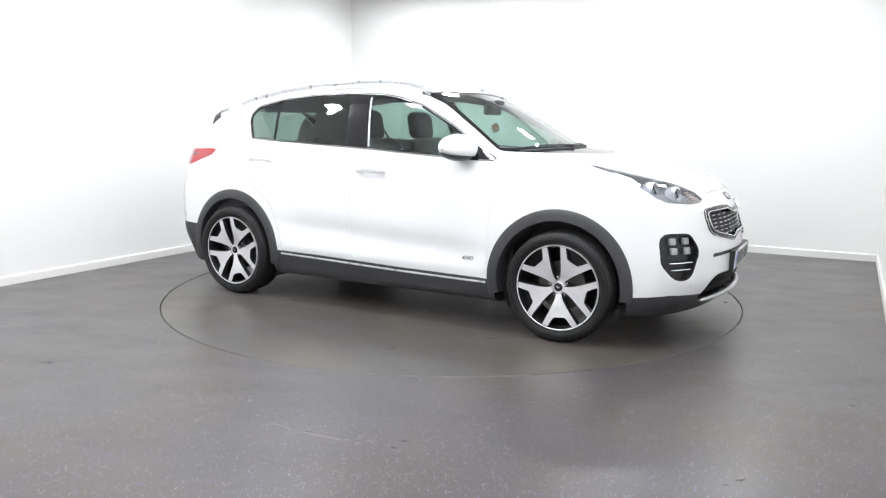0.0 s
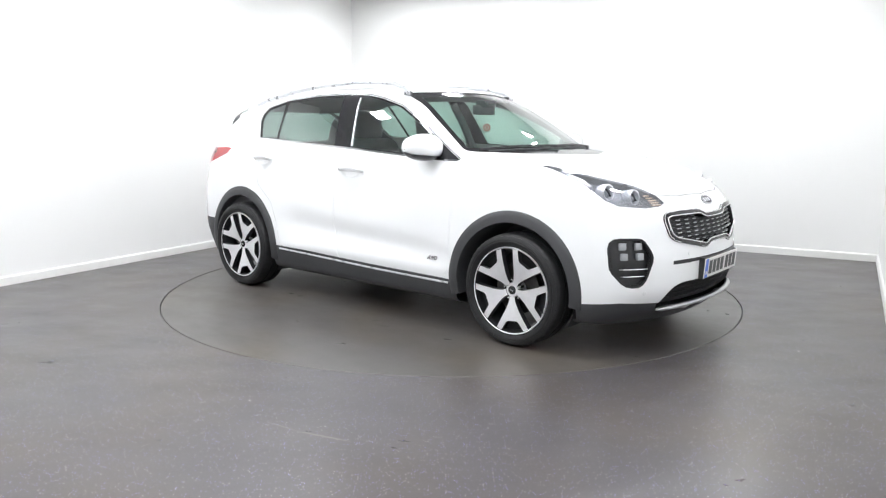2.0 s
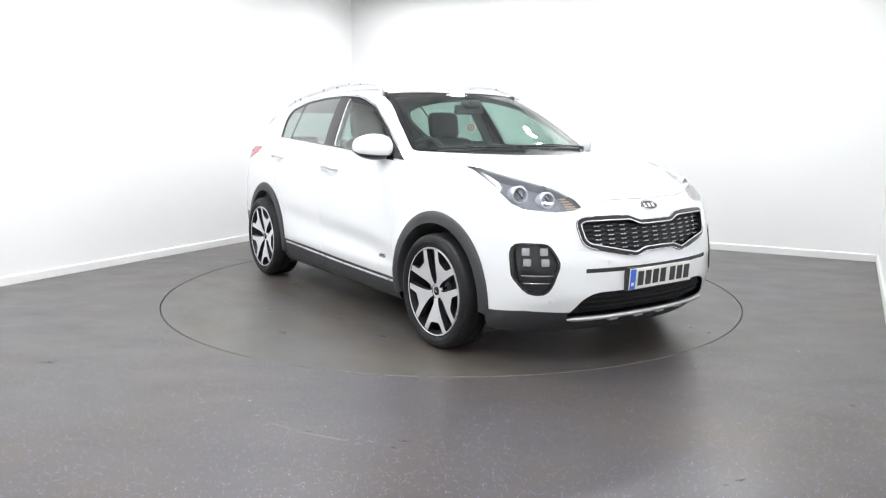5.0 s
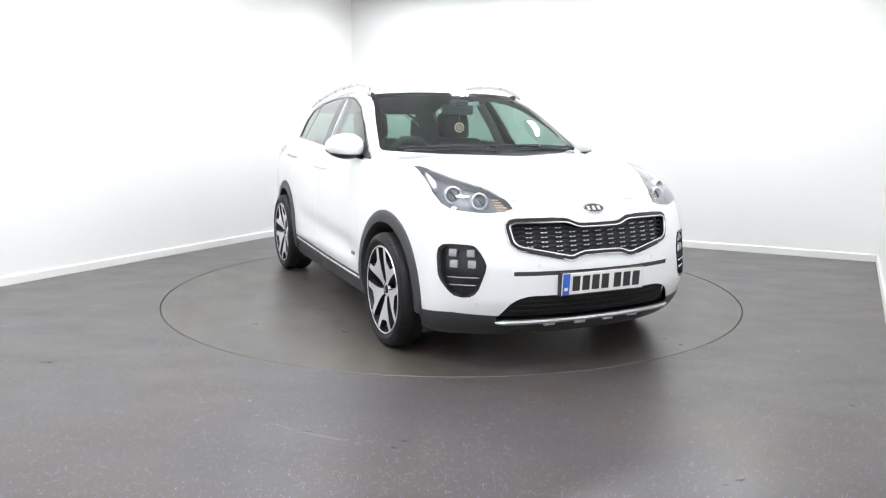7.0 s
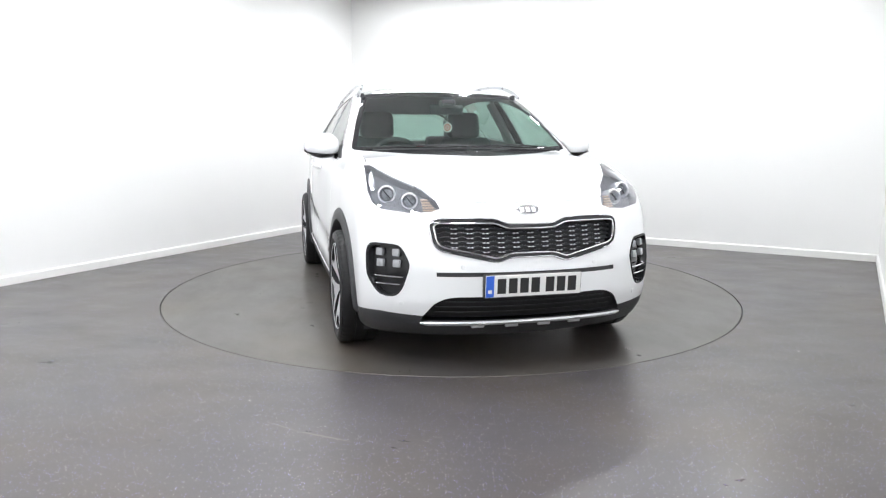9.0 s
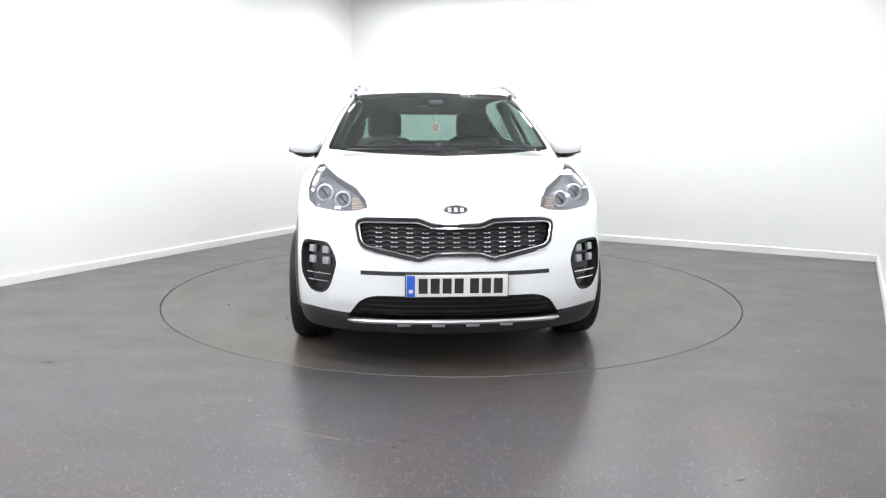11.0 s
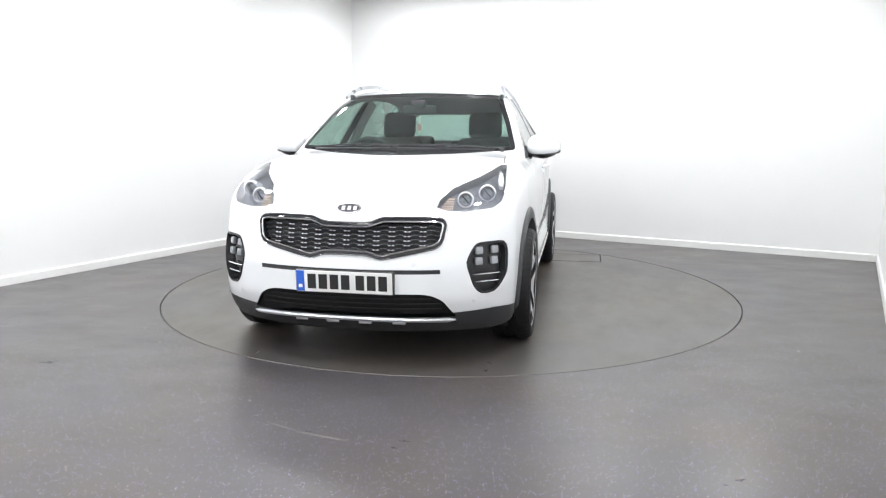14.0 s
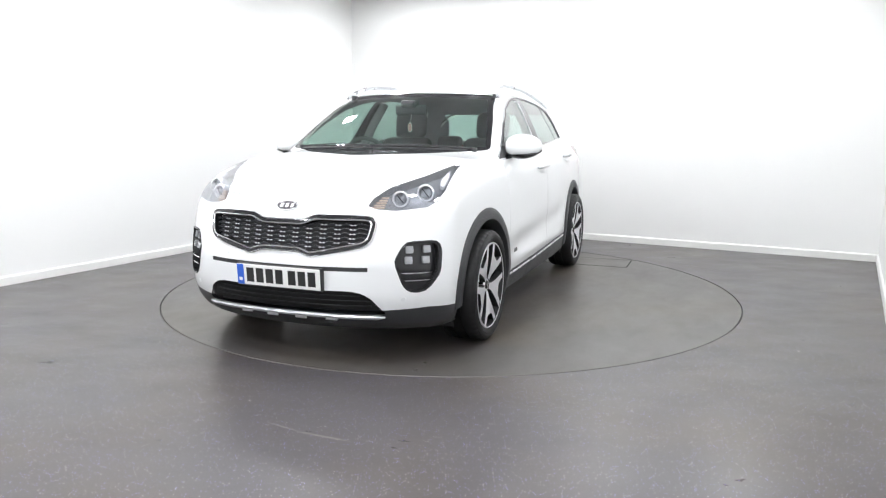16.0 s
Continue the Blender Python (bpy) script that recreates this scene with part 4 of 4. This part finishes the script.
# lamps
LENS_GLASS = material("projector_lens", (0.50, 0.51, 0.53), 0.08, 0.25, coat=1.0)
FOG_LED = material("fog_led_lens", (0.34, 0.35, 0.37), 0.2, 0.3, coat=0.8, noise_amount=0.15, noise_scale=60)
AMBER = material("amber_indicator", (0.86, 0.68, 0.54), 0.2, coat=1.0, noise_amount=0.2, noise_scale=80)
WHITE_REFLECTOR = material("bright_reflector", (0.9, 0.9, 0.92), 0.22, 0.3, noise_amount=0.05, noise_scale=50)
for side, hl, pod in lamps:
    for yy, zz, rr in ((0.696, 0.950, 0.046), (0.593, 0.921, 0.043)):
        base = front_at(side * yy, zz, -0.024)
        n = Vector((1, side * 0.22, 0.12)).normalized()
        m = Matrix.Translation(base) @ n.to_track_quat("Y", "Z").to_matrix().to_4x4()
        part("projector_ring", lathe([(rr, -0.05), (rr + 0.003, 0.004), (rr, 0.011), (rr - 0.007, 0.010), (rr - 0.010, -0.02)], 32), WHITE_REFLECTOR, hl, "bright round lamp ring", place=m)
        part("projector_lens", lathe([(0.001, 0.004), (rr * 0.35, 0.001), (rr * 0.6, -0.006), (rr * 0.75, -0.016), (rr * 0.82, -0.03)], 24), LENS_GLASS, hl, "domed lamp lens", place=m)
        part("lens_cross", box(-0.0025, 0.0025, -0.004, 0.008, -rr * 0.6, rr * 0.6), DARK_ALLOY, hl, smooth=False, place=m @ Matrix.Rotation(radians(40), 4, "Y"))
    for k in range(5):
        zz = 0.868 + 0.0125 * k
        pts = [front_at(side * yy, zz, -0.012) for yy in np.linspace(0.474 + 0.007 * k, 0.538, 5)]
        part("indicator_bar", tube(pts, 0.0056, 6), AMBER, hl, "amber indicator bar")
    pts = [front_at(side * yy, zz, -0.014) for yy, zz in ((0.728, 1.045), (0.742, 1.020), (0.752, 0.990), (0.762, 0.965))]
    part("daylight_strip", tube(pts, [0.008, 0.016, 0.021, 0.013], 8), WHITE_REFLECTOR, hl, "bright outer reflector")
    for yy in (0.762, 0.685):
        for zz in (0.648, 0.592):
            p = front_at(side * yy, zz, -0.020)
            part("fog_lens", box(-0.022, 0.022, -0.012, 0.012, -0.021, 0.021, 0.007, 2), FOG_LED, pod, "square frosted lens", place=facing(p))
    for zz, y0, y1 in ((0.522, 0.652, 0.785), (0.482, 0.668, 0.778)):
        part("pod_strip", tube([front_at(side * q, zz, -0.006) for q in np.linspace(y0, y1, 8)], [0.003] + [0.0055] * 6 + [0.003], 6, 0.8), CHROME, pod, "thin chrome bar")
    part("pod_rim", tube([front_at(side * yy, zz, 0.002) for yy, zz in rounded(shrunk(FOG, 0.006), 0.03, 3)], 0.004, 6, cyclic=True), GLOSS_BLACK, pod)

# ---------------------------------------------------------------- sides
for side, fd, rd in doors:
    for hx, hz, door in ((-0.04, 0.985, fd), (-1.065, 1.032, rd)):
        pts = [side_at(hx + q, hz + 0.004 - 0.10 * q * q, side, 0.002 + 0.038 * max(0.0, 1 - (q / 0.115) ** 4)) for q in np.linspace(-0.115, 0.115, 13)]
        h = part("door_handle", tube(pts, [0.009] + [0.0155] * 11 + [0.009], 8, 1.0), PAINT, door, "white and chrome pull handle")
        part("handle_chrome", tube([p + Vector((0, side * 0.010, 0.008)) for p in pts[2:-2]], 0.0065, 6), RAIL, h, "chrome insert")
        dish = facing(side_at(hx, hz - 0.012, side, -0.004))
        part("handle_recess", joined(bmesh.new(), lathe([(0.001, 0.003), (0.05, 0.004), (0.075, 0.006), (0.080, 0.004)], 28), Matrix.Diagonal((1.0, 1, 0.42, 1))), PAINT, door, "shaded handle recess", place=dish)
    # pale channel at the rear edge of the front door glass
    part("window_channel", strip([side_at(p.x, p.y, side, -0.002) for p in along([(-0.108, 1.152), (-0.160, 1.33), (-0.205, 1.490)], 6)], 1, 0.013, 0.004), RAIL, car, "pale window channel")
    # chrome along the window foot and the sill
    part("belt_trim", strip([side_at(p.x, p.y, side, -0.001) for p in along([(-1.238, 1.193), (-0.11, 1.136), (0.60, 1.089), (0.86, 1.078)], 8)], 1, 0.014, 0.006), CHROME, car, "thin chrome window trim")
    part("roof_trim", strip([side_at(p.x, p.y, side, -0.001) for p in along([(-1.24, 1.197), (-1.340, 1.33), (-1.352, 1.387), (-1.305, 1.443), (-1.08, 1.494), (-0.74, 1.522), (-0.36, 1.528), (-0.12, 1.514), (0.03, 1.490), (0.25, 1.433), (0.51, 1.306), (0.75, 1.163), (0.87, 1.09)], 4)], 1, 0.010, 0.004), CHROME, car, "thin chrome window trim")
    part("sill_trim", strip([side_at(p.x, p.y, side, 0.0) for p in along([(-0.86, 0.354), (-0.52, 0.348), (0.16, 0.328), (0.84, 0.317)], 6)], 1, 0.012, 0.007), RAIL, car, "thin bright sill strip")
    part("rear_reflector", box(-0.012, 0.012, -0.003, 0.004, -0.022, 0.022, 0.003, 1), WHITE_REFLECTOR, car, "small bumper lamp", place=facing(side_at(-1.935, 0.575, side, 0.001)))
    # mud flaps
    part("mud_flap", box(-0.89, -0.86, side * 0.70 - 0.09, side * 0.70 + 0.16 if side > 0 else side * 0.70 + 0.09, 0.19, 0.30, 0.006, 1), RUBBER, car, "black rubber flap")
    # roof rail
    rail = [(0.27, 1.502), (0.20, 1.548), (0.08, 1.584), (-0.10, 1.604), (-0.35, 1.610), (-0.72, 1.596), (-1.12, 1.550), (-1.40, 1.500), (-1.52, 1.462)]
    pts = along([(x, side * (float(side_y(np.array([x]), np.array([z - 0.03]))[0]) - 0.022), z) for x, z in rail], 4)
    part("roof_rail", tube(pts, [0.007] + [0.013] * (len(pts) - 2) + [0.007], 10, 1.0), ROOF_RAIL, car, "satin silver roof rail")
    for fx, z0, z1 in ((0.22, 1.47, 1.528),):
        part("rail_foot", box(fx - 0.03, fx + 0.035, side * 0.580 - 0.012, side * 0.580 + 0.012, z0, z1, 0.008, 2), CLAD if fx > 0 else SATIN, car, "rail foot")

    # door mirror
    def shell(cx, cy, cz, hx, hy, hz, z_lo, z_hi):
        bm = bmesh.new()
        n, k = 32, 16
        rows = []
        for j in range(k + 1):
            ph = math.pi * j / k - math.pi / 2
            row = []
            for i in range(n):
                th = 2 * math.pi * i / n
                p = lambda v, e: math.copysign(abs(v) ** e, v)
                ux = p(math.cos(th), 0.7) * p(math.cos(ph), 0.75)
                uy = p(math.sin(th), 0.8) * p(math.cos(ph), 0.75)
                uz = p(math.sin(ph), 0.85)
                x = ux * hx * (1.0 if ux > 0 else 0.75)
                y = uy * hy
                z = uz * hz * (1 - 0.22 * max(0, uy * side))
                row.append(bm.verts.new((cx + x - 0.035 * uy * side, cy + y, min(max(cz + z, z_lo - 0.22 * x), z_hi - (0.22 * x if z_hi < 1.2 else 0)))))
            rows.append(row)
        for a, b in zip(rows, rows[1:]):
            for i in range(n):
                q = (a[i], a[(i + 1) % n], b[(i + 1) % n], b[i])
                bm.faces.new(q)
        bmesh.ops.remove_doubles(bm, verts=bm.verts[:], dist=1e-5)
        bmesh.ops.recalc_face_normals(bm, faces=bm.faces[:])
        return bm

    mc = (0.645, side * 0.922, 1.160)
    mirror = part("door_mirror", shell(*mc, 0.098, 0.114, 0.084, 1.126, 1.3), PAINT, car, "white door mirror with black underside")
    part("mirror_underside", shell(*mc, 0.0975, 0.1135, 0.086, 1.0, 1.126), GLOSS_BLACK, mirror, "gloss black underside")
    part("mirror_glass", box(0.568, 0.573, side * 0.922 - 0.066, side * 0.922 + 0.066, 1.125, 1.195, 0.002, 1), CHROME, mirror, "mirror glass")
    part("mirror_indicator", tube([(0.690, side * 0.930, 1.150), (0.684, side * 0.960, 1.150), (0.664, side * 0.995, 1.150), (0.632, side * 1.022, 1.149), (0.600, side * 1.030, 1.148)], [0.004, 0.007, 0.009, 0.010, 0.007], 8), CHROME, mirror, "clear indicator strip")
    part("mirror_arm", tube([(0.70, side * 0.775, 1.095), (0.69, side * 0.83, 1.100), (0.665, side * 0.88, 1.112)], [0.050, 0.036, 0.030], 10, 0.5), GLOSS_BLACK, mirror, "gloss black mirror arm")

LETTER = material("dark_chrome_letters", (0.30, 0.30, 0.31), 0.25, 0.8, noise_amount=0.05)


# chrome letters on the door
def letters(text, size, mat, parent, place, name="lettering", label=""):
    cu = bpy.data.curves.new(name, "FONT")
    cu.body, cu.size, cu.extrude, cu.align_x, cu.align_y, cu.shear, cu.offset = text, size, 0.0015, "CENTER", "CENTER", 0.25, 0.0012
    tmp = bpy.data.objects.new("tmp", cu)
    me = bpy.data.meshes.new_from_object(tmp)
    bpy.data.objects.remove(tmp)
    me.materials.append(mat)
    ob = new(name, me)
    ob.parent = parent
    ob.matrix_basis = place
    return tagged(ob, label)


for side, fd, rd in doors:
    f = facing(side_at(0.712, 0.461, side, 0.002))
    face = Matrix((f.col[0].to_3d(), f.col[2].to_3d(), -f.col[1].to_3d())).transposed().to_4x4()
    n = f.col[1].to_3d()
    right = Vector((1, 0, 0)) if side < 0 else Vector((-1, 0, 0))
    right = (right - n * right.dot(n)).normalized()
    up = n.cross(right)
    letters("AWD", 0.033, LETTER, fd, Matrix.Translation(f.translation) @ Matrix((right, up, n)).transposed().to_4x4(), label="chrome letters AWD")

# ---------------------------------------------------------------- wipers and cowl
part("cowl", strip([top_at(1.085 - 0.18 * (q / 0.7) ** 2, q, -0.002) for q in np.linspace(-0.62, 0.62, 21)], 1, 0.02, 0.006), CLAD, car, "black scuttle panel")
for y0, y1, x1 in ((0.66, -0.06, 1.05), (-0.02, -0.66, 0.93)):
    a, b = top_at(1.07 - 0.17 * (y0 / 0.7) ** 2, y0, 0.014), top_at(1.055 - 0.17 * (y1 / 0.7) ** 2, y1, 0.010)
    mid = top_at(1.04 - 0.15 * (((y0 + y1) / 2) / 0.7) ** 2, (y0 + y1) / 2, 0.012)
    wp = part("wiper", tube([a, mid, b], [0.007, 0.005, 0.004], 6), CLAD, car, "black wiper")
    part("wiper_blade", tube([mid.lerp(a, 0.8) - Vector((0, 0, 0.012)), mid - Vector((0, 0, 0.012)), b - Vector((0, 0, 0.008))], 0.006, 6), RUBBER, wp)
    part("wiper_pivot", box(a.x - 0.014, a.x + 0.018, a.y - 0.016, a.y + 0.016, a.z - 0.025, a.z + 0.004, 0.005, 2), CLAD, wp)

# ---------------------------------------------------------------- cabin
def cushion(x0, x1, y0, y1, z0, z1, soft=0.05, lean=0.0):
    bm = box(x0, x1, y0, y1, z0, z1, soft, 4)
    for v in bm.verts:
        v.co.x -= lean * (v.co.z - z0)
    return bm


part("cabin_floor", box(-1.9, 0.95, -0.76, 0.76, 0.24, 0.30), CABIN, car, "dark cabin floor", False)
part("bulkhead", box(0.93, 0.96, -0.74, 0.74, 0.30, 1.10), CABIN, car, smooth=False)
for side in (1, -1):
    bm = box(-1.85, 0.93, side * 0.76 - 0.03, side * 0.76 + 0.03, 0.30, 1.085, 0.02, 2)
    part("door_trim", bm, CABIN, car, "dark door trim")
dash = box(0.48, 0.96, -0.735, 0.735, 0.72, 1.085, 0.06, 4)
for v in dash.verts:
    if v.co.z > 0.95:
        v.co.z += 0.035 * math.exp(-((v.co.y + 0.37) / 0.2) ** 2) - 0.03 * max(0, (v.co.x - 0.7)) / 0.26
part("dashboard", dash, CABIN, car, "dark soft-touch dashboard")
centre = Vector((0.40, -0.377, 1.035))
m = Matrix.Translation(centre) @ Matrix.Rotation(radians(-66), 4, "Y")
wheel_ring = part("steering_wheel", tube([(0.182 * math.cos(a), 0.182 * math.sin(a), 0) for a in np.linspace(0, 2 * math.pi, 41)[:-1]], 0.016, 8, cyclic=True), SEAT, car, "black leather steering wheel", place=m)
part("steering_boss", box(-0.05, 0.05, -0.075, 0.075, -0.06, 0.01, 0.03, 3), CABIN, wheel_ring)
for a in (90, -90, 180):
    part("wheel_spoke", box(0.03, 0.175, -0.016, 0.016, -0.008, 0.006, 0.005, 2), SATIN, wheel_ring, place=Matrix.Rotation(radians(a), 4, "Z"))
for y in (0.37, -0.37):
    seat = part("front_seat", cushion(-0.18, 0.36, y - 0.25, y + 0.25, 0.42, 0.62, 0.06), SEAT, car, "black leather front seat")
    part("seat_back", cushion(-0.24, -0.09, y - 0.225, y + 0.225, 0.55, 1.20, 0.07, 0.26), SEAT, seat)
    part("headrest", cushion(-0.455, -0.335, y - 0.14, y + 0.14, 1.19, 1.41, 0.055, 0.15), SEAT, seat)
    for q in (-0.05, 0.05):
        part("headrest_post", tube([(-0.37, y + q, 1.12), (-0.41, y + q, 1.24)], 0.007, 6), CHROME, seat)
bench = part("rear_seat", cushion(-1.30, -0.80, -0.64, 0.64, 0.42, 0.64, 0.06), SEAT, car, "black leather rear bench")
part("bench_back", cushion(-1.34, -1.20, -0.64, 0.64, 0.55, 1.10, 0.06, 0.30), SEAT, bench)
for y in (0.42, 0.0, -0.42):
    part("rear_headrest", cushion(-1.53, -1.43, y - 0.13, y + 0.13, 1.08, 1.20 if y else 1.15, 0.045, 0.15), SEAT, bench)
part("parcel_shelf", box(-1.95, -1.50, -0.60, 0.60, 1.00, 1.02), CABIN, car, smooth=False)
rvm = part("rear_view_mirror", box(0.425, 0.455, -0.125, 0.125, 1.375, 1.445, 0.014, 3), CABIN, car, "dark rear-view mirror")
part("mirror_stalk", box(0.40, 0.52, -0.05, 0.05, 1.425, 1.480, 0.015, 2), CABIN, rvm)
for y in (0.60, -0.60):
    part("pillar_trim", tube([(-0.235, y * 1.26, 1.10), (-0.275, y * 1.12, 1.30), (-0.32, y * 0.965, 1.48)], 0.035, 8), HEADLINER, car, "centre pillar trim")

# round hanging air freshener: plain white and red rings
CARD_WHITE = material("white_card", (0.78, 0.76, 0.74), 0.5, noise_amount=0.05)
CARD_RED = material("faded_red_print", (0.55, 0.16, 0.13), 0.5, noise_amount=0.2, noise_scale=90)
freshener = thing("air_freshener", "round white and red hanging air freshener on a cord", "air freshener")
hang = Matrix.Translation((0.4656, 0.0027, 1.284)) @ Matrix.Rotation(radians(-40 - 90), 4, "Z")
part("disc", lathe([(0.001, -0.002), (0.034, -0.002), (0.036, 0.0), (0.034, 0.002), (0.001, 0.002)], 36), CARD_WHITE, freshener, "white disc", place=hang)
for s in (1, -1):
    part("print", lathe([(0.016, 0.0024 * s), (0.027, 0.0026 * s), (0.0275, 0.0018 * s)], 32), CARD_RED, freshener, "red printed ring", place=hang)
    part("emblem", box(-0.009, 0.009, 0.0021 * s - 0.0004, 0.0021 * s + 0.0004, -0.010, 0.010, 0.0003, 1), CARD_RED, freshener, "plain red emblem", place=hang)
part("cord", tube([(0.4656, 0.0027, 1.318), (0.452, 0.008, 1.36), (0.445, 0.010, 1.44)], 0.0012, 5), CARD_WHITE, freshener)
riding = [car, freshener]


# ---------------------------------------------------------------- what turns
def motions():
    rows = [(t / 2, pose(0, 0, 0, 0, 0, TURN_START + TURN_RATE * t / 2)) for t in range(0, 33)]
    walk(turntable, rows)
    for ob in riding:
        walk(ob, [(t, m @ CAR_ON_TABLE) for t, m in rows])


motions()
